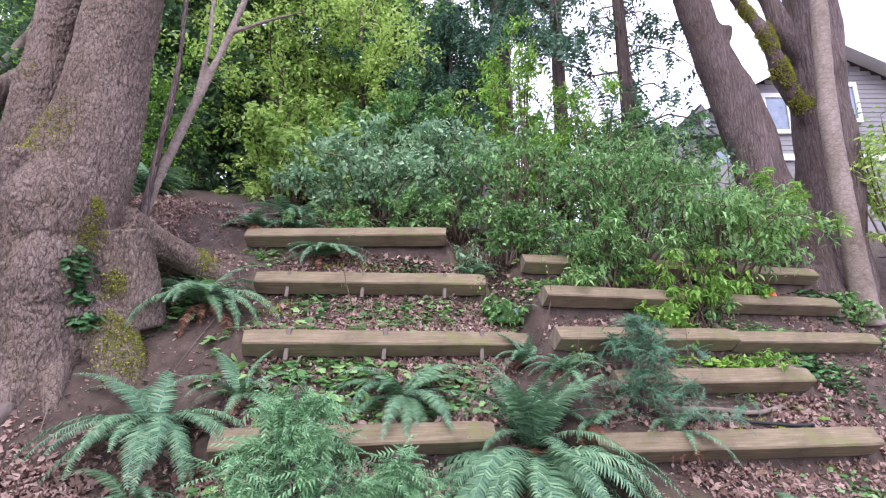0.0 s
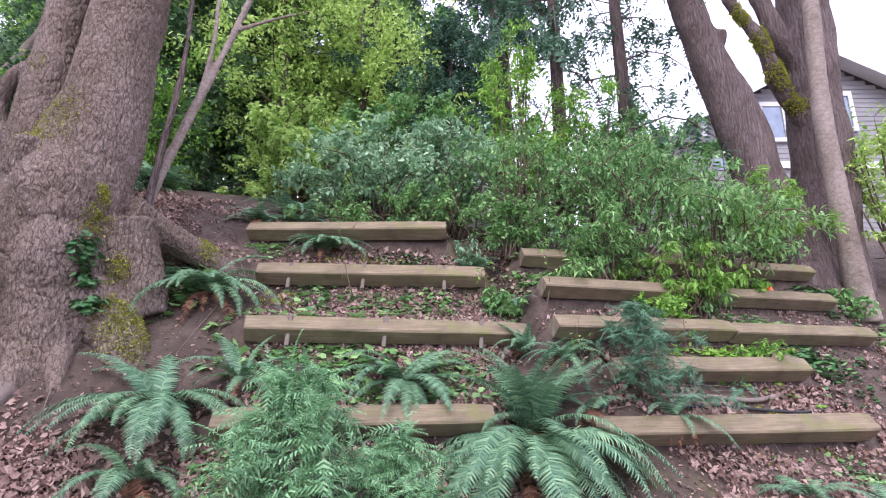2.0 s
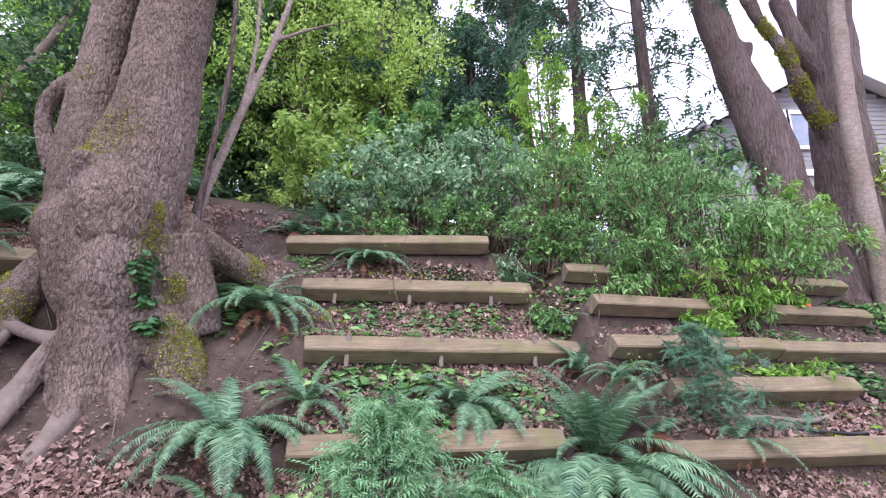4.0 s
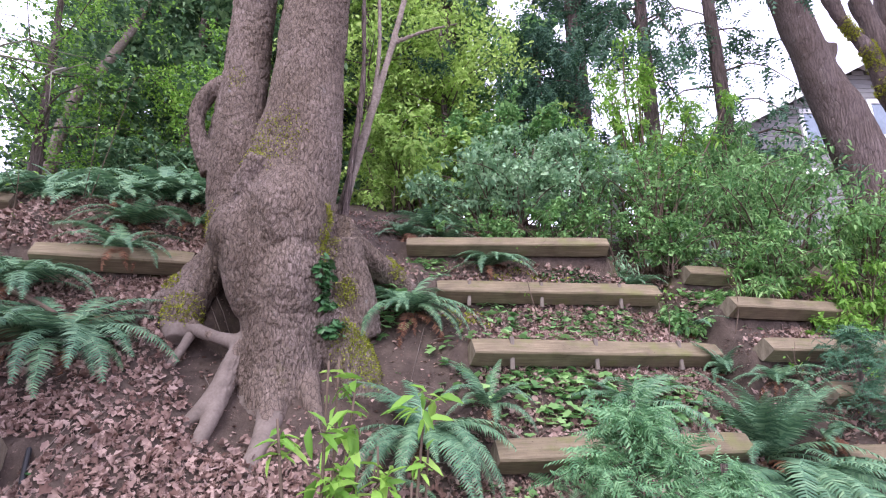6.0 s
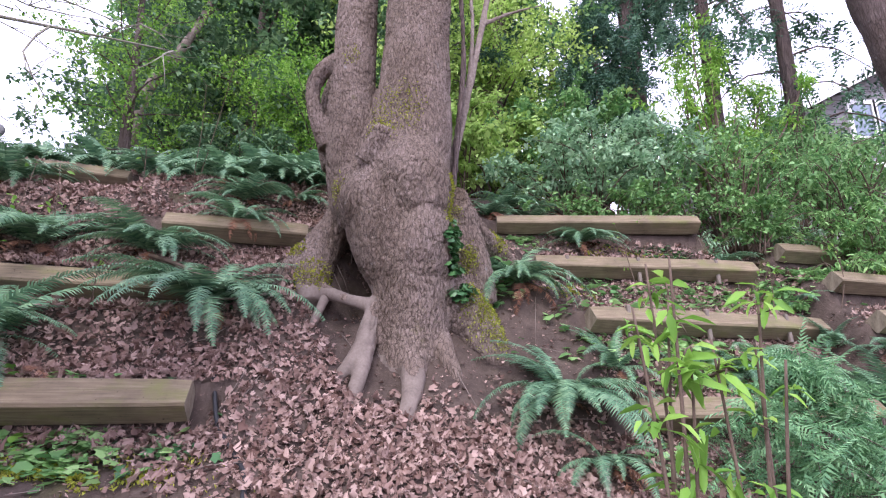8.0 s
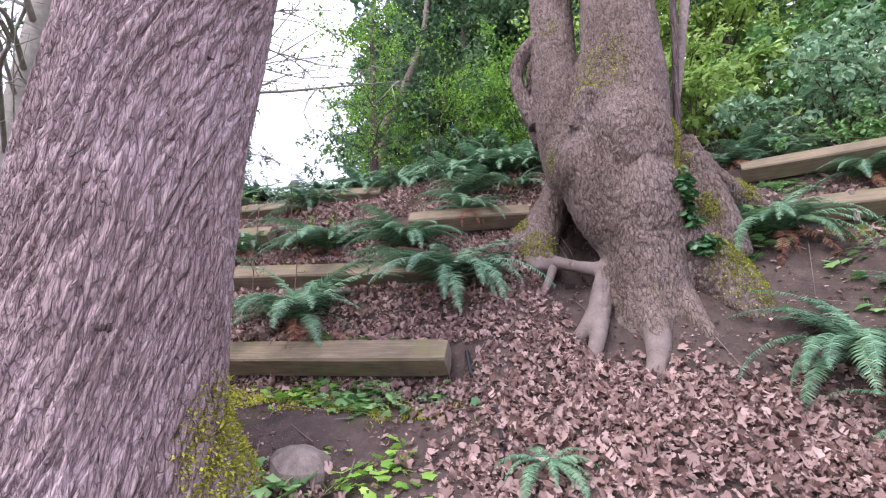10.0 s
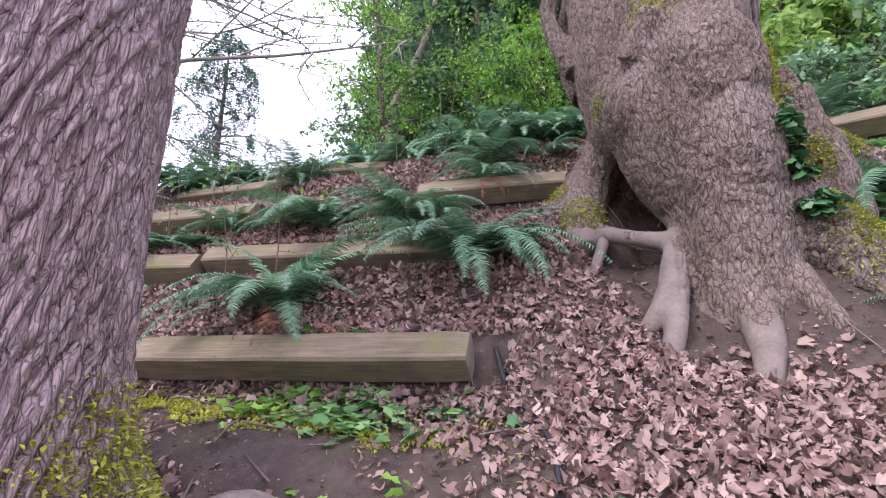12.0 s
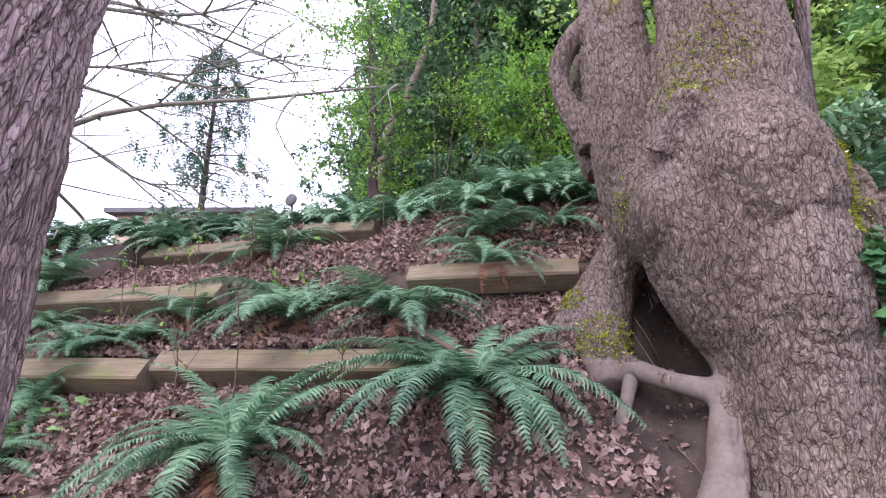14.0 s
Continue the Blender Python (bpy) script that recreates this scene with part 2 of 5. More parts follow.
def height(x, y):
    """The height of the ground, stepped behind each timber."""
    x, y = np.asarray(x, float), np.asarray(y, float)
    z = bank(x, y)
    num, den = z * 0.12, np.full_like(z, 0.12)
    for (x0, y0), (x1, y1), top, tall in ROWS_OF_TIMBER:
        dx, dy = x1 - x0, y1 - y0
        run = math.hypot(dx, dy)
        along = ((x - x0) * dx + (y - y0) * dy) / run
        back = ((y - y0) * dx - (x - x0) * dy) / run - 0.06
        out = np.maximum(np.maximum(-along, along - run), 0)
        ground = np.where(back > 0, top - 0.03 + 0.22 * back, top - tall * 1.52 + 0.45 * back)
        w = np.exp(-(back / 0.26) ** 2) * np.exp(-(out / 0.10) ** 2)
        num, den = num + w * ground, den + w
    z = num / den
    # the worn hollow before the old maple's foot, and the soil held by its back roots
    z = z - 0.29 * np.exp(-((x + 3.12) / 0.45) ** 2 - ((y - 3.15) / 0.34) ** 2)
    z = z - 0.24 * np.exp(-((x + 3.55) / 0.27) ** 2 - ((y - 3.5) / 0.22) ** 2)
    z = z - 0.16 * np.exp(-((x + 2.3) / 0.4) ** 2 - ((y - 3.5) / 0.4) ** 2)
    z = z - 0.50 * np.exp(-((x + 3.38) / 0.17) ** 2 - ((y - 3.86) / 0.24) ** 2)
    return z


# ---- building tools ----
def raw_mesh(name, verts, faces, *mats, index=None, smooth_faces=False):
    """A mesh from an array of points and an array of equal faces."""
    verts, faces = np.asarray(verts, np.float32), np.asarray(faces, np.int32)
    me = bpy.data.meshes.new(name)
    k = faces.shape[1]
    me.vertices.add(len(verts)), me.loops.add(faces.size), me.polygons.add(len(faces))
    me.vertices.foreach_set("co", verts.ravel())
    me.loops.foreach_set("vertex_index", faces.ravel())
    me.polygons.foreach_set("loop_start", np.arange(len(faces), dtype=np.int32) * k)
    if index is not None:
        me.polygons.foreach_set("material_index", np.asarray(index, np.int32))
    if smooth_faces:
        me.polygons.foreach_set("use_smooth", np.ones(len(faces), bool))
    me.update(calc_edges=True)
    for m in mats:
        me.materials.append(m)
    return me


def thing(name, label, category, at=(0, 0, 0), group="", kind=""):
    ob = tagged(new(name), label, category, group, kind)
    ob.empty_display_size = 0.1
    ob.location = at
    return ob


def under(name, me, parent, label=""):
    ob = new(name, me)
    ob.parent = parent
    if label:
        ob["label"] = label
    return ob


def part(name, bm, mat, parent, label=""):
    me = bpy.data.meshes.new(name)
    bm.to_mesh(me)
    bm.free()
    me.materials.append(mat)
    return under(name, me, parent, label)


def tube(points, radii, sides=8):
    """Points and quads of a tapered tube through the points, closed at its ends."""
    pts = np.asarray(points, float)
    n = len(pts)
    rad = np.interp(np.linspace(0, 1, n), np.linspace(0, 1, len(radii)), radii)
    tang = np.gradient(pts, axis=0)
    tang /= np.linalg.norm(tang, axis=1)[:, None] + 1e-9
    ref = np.array((0, 0, 1.0)) if abs(tang[:, 2]).mean() < 0.8 else np.array((0, 1.0, 0))
    a = np.cross(tang, ref)
    a /= np.linalg.norm(a, axis=1)[:, None] + 1e-9
    b = np.cross(tang, a)
    ang = np.arange(sides) * 2 * np.pi / sides
    ring = a[:, None] * np.cos(ang)[None, :, None] + b[:, None] * np.sin(ang)[None, :, None]
    v = pts[:, None] + ring * rad[:, None, None]
    v = v.reshape(-1, 3)
    i, j = np.meshgrid(np.arange(n - 1), np.arange(sides), indexing="ij")
    j2 = (j + 1) % sides
    f = np.stack([i * sides + j, (i + 1) * sides + j, (i + 1) * sides + j2, i * sides + j2], -1).reshape(-1, 4)
    c0, c1 = len(v), len(v) + 1
    v = np.vstack([v, pts[0], pts[-1]])
    k = np.arange(sides)
    k2 = (k + 1) % sides
    f = np.vstack([f, np.stack([k, k2, np.full(sides, c0), np.full(sides, c0)], -1)[:, [0, 1, 2, 3]], np.stack([(n - 1) * sides + k2, (n - 1) * sides + k, np.full(sides, c1), np.full(sides, c1)], -1)])
    return v, f


def curve_points(points, n=12):
    """A smooth line through the points."""
    p = np.asarray(points, float)
    t = np.linspace(0, len(p) - 1, n)
    out = []
    for s in t:
        i = min(int(s), len(p) - 2)
        f = s - i
        p0, p1, p2, p3 = p[max(i - 1, 0)], p[i], p[i + 1], p[min(i + 2, len(p) - 1)]
        out.append(0.5 * (2 * p1 + (p2 - p0) * f + (2 * p0 - 5 * p1 + 4 * p2 - p3) * f * f + (3 * p1 - p0 - 3 * p2 + p3) * f ** 3))
    return np.array(out)


def joined(pieces):
    vs, fs, base = [], [], 0
    for v, f in pieces:
        vs.append(v), fs.append(f + base)
        base += len(v)
    return np.vstack(vs), np.vstack(fs)


def tube_mesh(name, tubes, mat):
    v, f = joined([tube(*t) for t in tubes])
    bm = bmesh.new()
    bv = [bm.verts.new(p) for p in v]
    for q in f:
        idx = list(dict.fromkeys(q.tolist()))
        try:
            bm.faces.new([bv[i] for i in idx]).smooth = True
        except ValueError:
            pass
    me = bpy.data.meshes.new(name)
    bm.to_mesh(me)
    bm.free()
    me.materials.append(mat)
    return me


def turns(yaw, pitch, roll):
    """Rotation matrices, many at once (Z then Y then X)."""
    cy, sy, cp, sp, cr, sr = np.cos(yaw), np.sin(yaw), np.cos(pitch), np.sin(pitch), np.cos(roll), np.sin(roll)
    return np.stack([np.stack([cy * cp, cy * sp * sr - sy * cr, cy * sp * cr + sy * sr], -1), np.stack([sy * cp, sy * sp * sr + cy * cr, sy * sp * cr - cy * sr], -1), np.stack([-sp, cp * sr, cp * cr], -1)], -2)


def scatter(template, places, rots, sizes):
    """Copies of a small shape (points, triangles) at many places, as one set of points and triangles."""
    tv, tf = template
    v = np.einsum("nij,kj->nki", rots, tv) * np.asarray(sizes)[:, None, None] + places[:, None]
    f = tf[None] + (np.arange(len(places)) * len(tv))[:, None, None]
    return v.reshape(-1, 3), f.reshape(-1, tf.shape[1])


def leaf_shape(width=0.5, fold=0.12, droop=0.15):
    """A folded, pointed leaf of length 1 along x."""
    v = np.array([(0, 0, 0), (0.35, width / 2, fold), (0.4, 0, 0), (0.35, -width / 2, fold), (0.75, width * 0.36, fold * 0.6 - droop * 0.5), (0.75, -width * 0.36, fold * 0.6 - droop * 0.5), (1, 0, -droop)])
    f = np.array([(0, 2, 1), (0, 3, 2), (1, 2, 4), (2, 3, 5), (2, 6, 4), (2, 5, 6)])
    return v, f


def small_leaf(width=0.55):
    v = np.array([(0, 0, 0), (0.5, width / 2, 0.08), (1, 0, -0.1), (0.5, -width / 2, 0.08)])
    return v, np.array([(0, 2, 1), (0, 3, 2)])


def maple_leaf(seed, plain=False):
    """A crumpled dead maple leaf or a torn piece of one, about 1 long."""
    rng = np.random.default_rng(seed)
    turns_round = np.linspace(-2.9, 2.9, 9 if plain else 14)
    slim = rng.uniform(0.45, 0.9)
    v = [(0, 0, 0)]
    for i, a in enumerate(turns_round):
        r = (0.58 if i % 2 else 0.47) * rng.uniform(0.75, 1.15)
        v.append((r * math.cos(a), r * math.sin(a) * slim, 0))
    v = np.array(v)
    curl, twist = rng.uniform(0.6, 2.2) * rng.choice((1, 1, -1)), rng.normal(1.57, 0.7)
    across = v[:, 0] * math.cos(twist) + v[:, 1] * math.sin(twist)
    v[:, 2] = curl * across ** 2 + 0.2 * abs(curl) * np.abs(across) - 0.08 + rng.normal(0, 0.07, len(v))
    f = np.array([(0, i, i + 1) for i in range(1, len(v) - 1)])
    return v, f


def remeshed(name, pieces, voxel, rounds=2):
    """The union of closed shapes as one smooth skin (points, quads)."""
    v, f = joined(pieces)
    bm = bmesh.new()
    bv = [bm.verts.new(p) for p in v]
    for q in f:
        idx = list(dict.fromkeys(q.tolist()))
        try:
            bm.faces.new([bv[i] for i in idx])
        except ValueError:
            pass
    bmesh.ops.recalc_face_normals(bm, faces=bm.faces)
    me = bpy.data.meshes.new(name)
    bm.to_mesh(me)
    bm.free()
    ob = new(name, me)
    mod = ob.modifiers.new("skin", "REMESH")
    mod.mode, mod.voxel_size = "VOXEL", voxel
    if rounds:
        sm = ob.modifiers.new("soft", "SMOOTH")
        sm.iterations, sm.factor = rounds, 0.6
    dg = bpy.context.evaluated_depsgraph_get()
    out = bpy.data.meshes.new_from_object(ob.evaluated_get(dg))
    bpy.data.objects.remove(ob)
    bpy.data.meshes.remove(me)
    return out


def ball(at, size, sides=14, rings=9):
    th = np.linspace(0, math.pi, rings + 2)[1:-1]
    ph = np.arange(sides) * 2 * math.pi / sides
    v = np.array([(math.sin(a) * math.cos(b), math.sin(a) * math.sin(b), math.cos(a)) for a in th for b in ph] + [(0, 0, 1), (0, 0, -1)])
    f = []
    for i in range(rings - 1):
        for j in range(sides):
            f.append((i * sides + j, (i + 1) * sides + j, (i + 1) * sides + (j + 1) % sides, i * sides + (j + 1) % sides))
    top, bot = len(v) - 2, len(v) - 1
    for j in range(sides):
        f.append((top, j, (j + 1) % sides, (j + 1) % sides))
        f.append((bot, (rings - 1) * sides + (j + 1) % sides, (rings - 1) * sides + j, (rings - 1) * sides + j))
    return v * np.asarray(size) + np.asarray(at), np.array(f)


def barked(me, amount, scale, seed=0.0, furrow=14.0, cut=0.01, along=0.2, plain=lambda x, y, z: 1.0):
    """Swell the skin of a trunk and break it into bark plates that run along it."""
    n = len(me.vertices)
    co, no = np.empty(n * 3, np.float32), np.empty(n * 3, np.float32)
    me.vertices.foreach_get("co", co), me.vertices.foreach_get("normal", no)
    co, no = co.reshape(-1, 3), no.reshape(-1, 3)
    d = np.empty(n)
    for i, (x, y, z) in enumerate(co.tolist()):
        swell = noise.noise((x * scale + seed, y * scale, z * scale * 0.7))
        wob = noise.noise((x * 5, y * 5 + seed, z * 5)) * 0.06
        px, py, pz = (x + wob) * furrow, (y - wob) * furrow, (z + 0.5 * wob) * furrow * along + seed
        wide = min(abs(noise.noise((px, py, pz))) * 4.0, 1.0)
        thin = min(abs(noise.noise((px * 1.8, py * 1.8, pz * 2.6))) * 4.0, 1.0)
        d[i] = swell * amount + ((wide * (2 - wide) - 1) * cut + (thin - 1) * cut * 0.5) * plain(x, y, z)
    co = co + no * d[:, None]
    me.vertices.foreach_set("co", co.astype(np.float32).ravel())
    me.polygons.foreach_set("use_smooth", np.ones(len(me.polygons), bool))
    me.update()
    return me


# ---- the ground sheet ----
def spread(lo, hi, step, far):
    mid = np.arange(lo, hi, step)
    out = [hi]
    d = step
    while out[-1] < far:
        d *= 1.16
        out.append(out[-1] + d)
    left = [lo]
    d = step
    while left[-1] > -far:
        d *= 1.16
        left.append(left[-1] - d)
    return np.array(left[:0:-1] + list(mid) + out)


gx, gy = spread(-8.6, 6.6, 0.05, 600.0), spread(0.3, 7.0, 0.04, 600.0)
GX, GY = np.meshgrid(gx, gy, indexing="ij")
GZ = height(GX, GY)
rough_ground = np.array([noise.noise((x * 2.3, y * 2.3, 3.0)) * 0.035 + noise.noise((x * 9, y * 9, 8.0)) * 0.014 if -9 < x < 7 and -1 < y < 9 else 0.0 for x, y in zip(GX.ravel(), GY.ravel())]).reshape(GX.shape)
GZ = GZ + rough_ground
ni, nj = np.meshgrid(np.arange(len(gx) - 1), np.arange(len(gy) - 1), indexing="ij")
w = len(gy)
quads = np.stack([ni * w + nj, (ni + 1) * w + nj, (ni + 1) * w + nj + 1, ni * w + nj + 1], -1).reshape(-1, 4)
ground = new("ground", raw_mesh("ground", np.stack([GX, GY, GZ], -1).reshape(-1, 3), quads, SOIL, smooth_faces=True))
tagged(ground, "dark bare soil of a steep terraced woodland bank", "ground", kind="structure")


def timber(left, right, top, tall, lean=20.0, seed=0):
    """A squared timber laid along the bank, tipped back into it, with worn edges."""
    rng = np.random.default_rng(seed)
    (x0, y0), (x1, y1) = left, right
    run = math.hypot(x1 - x0, y1 - y0)
    deep = 0.17
    n = max(int(run / 0.12), 4)
    c = 0.012
    section = [(0, -c), (c, 0), (deep - c, 0), (deep, -c), (deep, -tall + c), (deep - c, -tall), (c, -tall), (0, -tall + c)]
    a = radians(lean)
    bm = bmesh.new()
    rings = []
    ph = rng.uniform(0, 9)
    for i in range(n + 1):
        s = i / n * run
        end = 0.006 if i in (0, n) else 0
        ring = []
        for k, (d, h) in enumerate(section):
            d2 = d + end * (1 if d < deep / 2 else -1) + 0.004 * noise.noise((s * 3 + ph, k * 3.1, 0))
            h2 = h - end * (1 if h > -tall / 2 else -1) + 0.005 * noise.noise((s * 2.5, k * 2.7, ph))
            ring.append(bm.verts.new((s, d2 * math.cos(a) + h2 * math.sin(a), -d2 * math.sin(a) + h2 * math.cos(a))))
        rings.append(ring)
    m = len(section)
    for p, q in zip(rings, rings[1:]):
        for k in range(m):
            bm.faces.new((p[k], p[(k + 1) % m], q[(k + 1) % m], q[k]))
    bm.faces.new(rings[0][::-1]), bm.faces.new(rings[-1])
    bmesh.ops.recalc_face_normals(bm, faces=bm.faces)
    yaw = math.atan2(y1 - y0, x1 - x0)
    label = "weathered squared timber edging a terrace on the bank" if seed % 3 else "weathered squared timber with a green-stained face edging a terrace"
    log = tagged(new("landscape_timber"), label, "timber", "terrace timbers")
    log.matrix_world = Matrix.Translation((x0, y0, top + rng.uniform(-0.01, 0.01))) @ Matrix.Rotation(yaw, 4, "Z")
    part("beam", bm, TIMBER, log)
    for s in (-0.002, run + 0.002):
        cut = bmesh.new()
        shrink = [(deep / 2 + (d - deep / 2) * 0.93, -tall / 2 + (h + tall / 2) * 0.93) for d, h in section]
        rim = [cut.verts.new((s, d * math.cos(a) + h * math.sin(a), -d * math.sin(a) + h * math.cos(a))) for d, h in shrink]
        back = [cut.verts.new((v.co.x + (0.004 if s < 0 else -0.004), v.co.y, v.co.z)) for v in rim]
        cut.faces.new(rim if s > 0 else rim[::-1])
        for k in range(m):
            cut.faces.new((rim[k], rim[(k + 1) % m], back[(k + 1) % m], back[k]))
        bmesh.ops.recalc_face_normals(cut, faces=cut.faces)
        part("sawn_end", cut, ENDGRAIN, log, "grey sawn end")
    return log


def stake(x, y, z, tall=0.3):
    bm = bmesh.new()
    bmesh.ops.create_cube(bm, size=1, matrix=Matrix.Diagonal((0.035, 0.03, tall, 1)))
    bmesh.ops.bevel(bm, geom=bm.edges[:], offset=0.006, segments=1, affect="EDGES")
    me = bpy.data.meshes.new("wooden_stake")
    bm.to_mesh(me)
    bm.free()
    me.materials.append(STAKE)
    ob = new("wooden_stake", me)
    ob.matrix_world = pose(x, y, z, -8, 3, 10)
    return tagged(ob, "small grey wooden stake holding a terrace timber", "stake", "timber stakes")


for k, (a, b, top, tall) in enumerate(ROWS_OF_TIMBER):
    pieces = max(1, round(math.hypot(b[0] - a[0], b[1] - a[1]) / 2.1))
    for i in range(pieces):
        f0, f1 = i / pieces, (i + 1) / pieces - (0.004 if i < pieces - 1 else 0)
        timber((a[0] + (b[0] - a[0]) * f0, a[1] + (b[1] - a[1]) * f0), (a[0] + (b[0] - a[0]) * f1, a[1] + (b[1] - a[1]) * f1), top, tall * 0.86, 40, k * 7 + i)
    if k in (8, 9):
        for f in (0.14, 0.46, 0.82):
            stake(a[0] + (b[0] - a[0]) * f, a[1] + (b[1] - a[1]) * f - 0.04, top - 0.13, 0.26)


# ---- the old maple ----
def old_maple():
    """A broad trunk with a burl, a hollow under it and spreading roots."""
    tree = thing("maple_tree", "old maple with a burled trunk, hollow foot and bare roots", "tree", (-3.0, 3.7, 1.4))
    o = np.array((-3.0, 3.7, 1.4))
    T = lambda pts, rad, n=14, s=16: tube(curve_points(pts, n) - o, rad, s)
    pieces = [
        T([(-2.96, 3.58, 0.8), (-2.95, 3.55, 1.5), (-2.95, 3.55, 1.9), (-3.08, 3.60, 2.38), (-3.06, 3.70, 2.9), (-3.0, 3.76, 3.6), (-2.985, 3.80, 4.4), (-2.95, 3.9, 6.5), (-2.9, 4.0, 8.5)], (0.37, 0.30, 0.31, 0.43, 0.41, 0.335, 0.305, 0.28, 0.25), 40, 20),
        T([(-3.32, 3.80, 2.42), (-3.41, 3.76, 2.6), (-3.47, 3.75, 2.9), (-3.55, 3.78, 3.6), (-3.57, 3.84, 4.4), (-3.60, 3.9, 6.0), (-3.85, 4.1, 8.2)], (0.14, 0.26, 0.27, 0.22, 0.20, 0.19, 0.17), 30, 18),
        # the burl: a broad mass, its ledge, and the swelling under it
        ball(np.array((-2.96, 3.47, 2.66)) - o, (0.32, 0.36, 0.42)),
        ball(np.array((-2.95, 3.40, 2.52)) - o, (0.30, 0.26, 0.24)),
        ball(np.array((-3.24, 3.50, 2.52)) - o, (0.31, 0.28, 0.30)),
        ball(np.array((-3.42, 3.62, 2.62)) - o, (0.22, 0.26, 0.30)),
        ball(np.array((-3.08, 3.47, 2.26)) - o, (0.24, 0.29, 0.34)),
        ball(np.array((-2.88, 3.45, 2.20)) - o, (0.25, 0.30, 0.42)),
        ball(np.array((-2.94, 3.49, 2.02)) - o, (0.28, 0.28, 0.55)),
        # front roots
        T([(-3.12, 3.52, 1.80), (-3.19, 3.40, 1.66), (-3.22, 3.27, 1.44), (-3.23, 3.12, 1.22), (-3.28, 2.97, 1.0)], (0.11, 0.085, 0.07, 0.05, 0.035), 14, 12),
        T([(-3.21, 3.30, 1.48), (-3.28, 3.20, 1.34), (-3.38, 3.11, 1.2), (-3.46, 3.04, 1.1), (-3.52, 2.98, 1.0)], (0.06, 0.055, 0.047, 0.04, 0.03), 14, 12),
        T([(-2.92, 3.54, 1.8), (-2.92, 3.38, 1.46), (-2.90, 3.24, 1.24), (-2.89, 3.08, 1.08), (-2.92, 2.94, 0.93)], (0.18, 0.14, 0.095, 0.065, 0.04), 14, 12),
        # side roots
        T([(-2.80, 3.48, 1.6), (-2.70, 3.40, 1.40), (-2.62, 3.34, 1.22)], (0.13, 0.08, 0.045), 8, 10),
        T([(-2.75, 3.6, 1.9), (-2.50, 3.62, 1.65), (-2.36, 3.62, 1.42), (-2.3, 3.6, 1.25)], (0.24, 0.19, 0.16, 0.12), 10, 12),
        T([(-2.72, 3.8, 2.6), (-2.52, 4.1, 2.5), (-2.28, 4.35, 2.38), (-2.05, 4.5, 2.2), (-1.9, 4.6, 2.05)], (0.25, 0.17, 0.13, 0.10, 0.06), 12, 10),
        T([(-2.7, 3.75, 2.5), (-2.55, 3.80, 2.05), (-2.45, 3.85, 1.75)], (0.28, 0.24, 0.2), 8, 12),
        # back left root and the rim of the hollow
        T([(-3.46, 3.88, 2.8), (-3.62, 3.90, 2.45), (-3.80, 3.80, 2.2), (-3.95, 3.66, 1.98), (-4.08, 3.52, 1.78)], (0.22, 0.17, 0.14, 0.11, 0.06), 14, 12),
        T([(-3.66, 3.95, 2.4), (-3.76, 3.74, 2.08), (-3.74, 3.58, 1.92), (-3.68, 3.44, 1.72)], (0.15, 0.17, 0.15, 0.08), 12, 12),
        T([(-3.73, 3.56, 1.88), (-3.52, 3.46, 1.79), (-3.36, 3.43, 1.74), (-3.17, 3.45, 1.70)], (0.08, 0.055, 0.055, 0.08), 12, 12),
        T([(-3.35, 4.12, 2.8), (-3.45, 4.62, 1.9), (-3.4, 4.65, 1.1)], (0.38, 0.42, 0.45), 8, 12),
        T([(-2.86, 4.0, 2.4), (-2.76, 4.1, 1.7), (-2.72, 4.1, 1.2)], (0.34, 0.36, 0.40), 8, 12),
        # lip of the dead limb's hollow
        T([(-3.72, 3.74, 3.12), (-3.86, 3.70, 3.42), (-3.90, 3.70, 3.66), (-3.82, 3.70, 3.86), (-3.68, 3.72, 3.96)], (0.11, 0.075, 0.065, 0.075, 0.10), 14, 10),
        T([(-3.68, 3.95, 3.0), (-3.76, 3.98, 3.5), (-3.68, 3.98, 4.1)], (0.16, 0.17, 0.13), 10, 10),
        # stub beside the cleft
        T([(-3.28, 3.42, 2.85), (-3.22, 3.34, 3.0), (-3.18, 3.29, 3.1)], (0.16, 0.09, 0.05), 8, 10),
    ]
    me = remeshed("trunk", pieces, 0.0105, 22)
    barked(me, 0.024, 3.4, 2.0, 25.0, 0.014, 0.3, lambda x, y, z: 0.1 if x < -0.2 and z < 0.45 and y < -0.1 else min(1.0, max(0.08, (z + 0.3) / 0.35)))
    me.materials.clear()
    me.materials.append(BARK)
    me.materials.append(ROOT)
    for poly in me.polygons:
        c = poly.center
        if c.z + 1.4 < 1.30 + 0.2 * noise.noise(c * 7) - 0.3 * max(0.0, c.x + 0.1) + (0.58 if c.x < -0.22 else 0.4 if c.x < -0.16 else 0.0) and c.y + 3.7 < 3.56 and c.x < 0.2:
            poly.material_index = 1
    under("trunk", me, tree)
    for pts, rad in (
            ([(-3.58, 3.48, 1.80), (-3.60, 3.40, 1.68), (-3.64, 3.30, 1.52), (-3.66, 3.22, 1.4)], (0.035, 0.032, 0.028, 0.02)),
            ([(-2.72, 3.42, 1.5), (-2.66, 3.34, 1.34), (-2.61, 3.29, 1.24), (-2.58, 3.25, 1.14)], (0.08, 0.065, 0.055, 0.04))):
        rm = remeshed("root", [tube(curve_points(pts, 16) - o, rad, 12)], 0.014, 2)
        barked(rm, 0.012, 5.0, 4.0, 22.0, 0.002)
        rm.materials.clear()
        rm.materials.append(ROOT if pts[0][0] < -3.2 else BARK)
        under("root", rm, tree, "bare root")
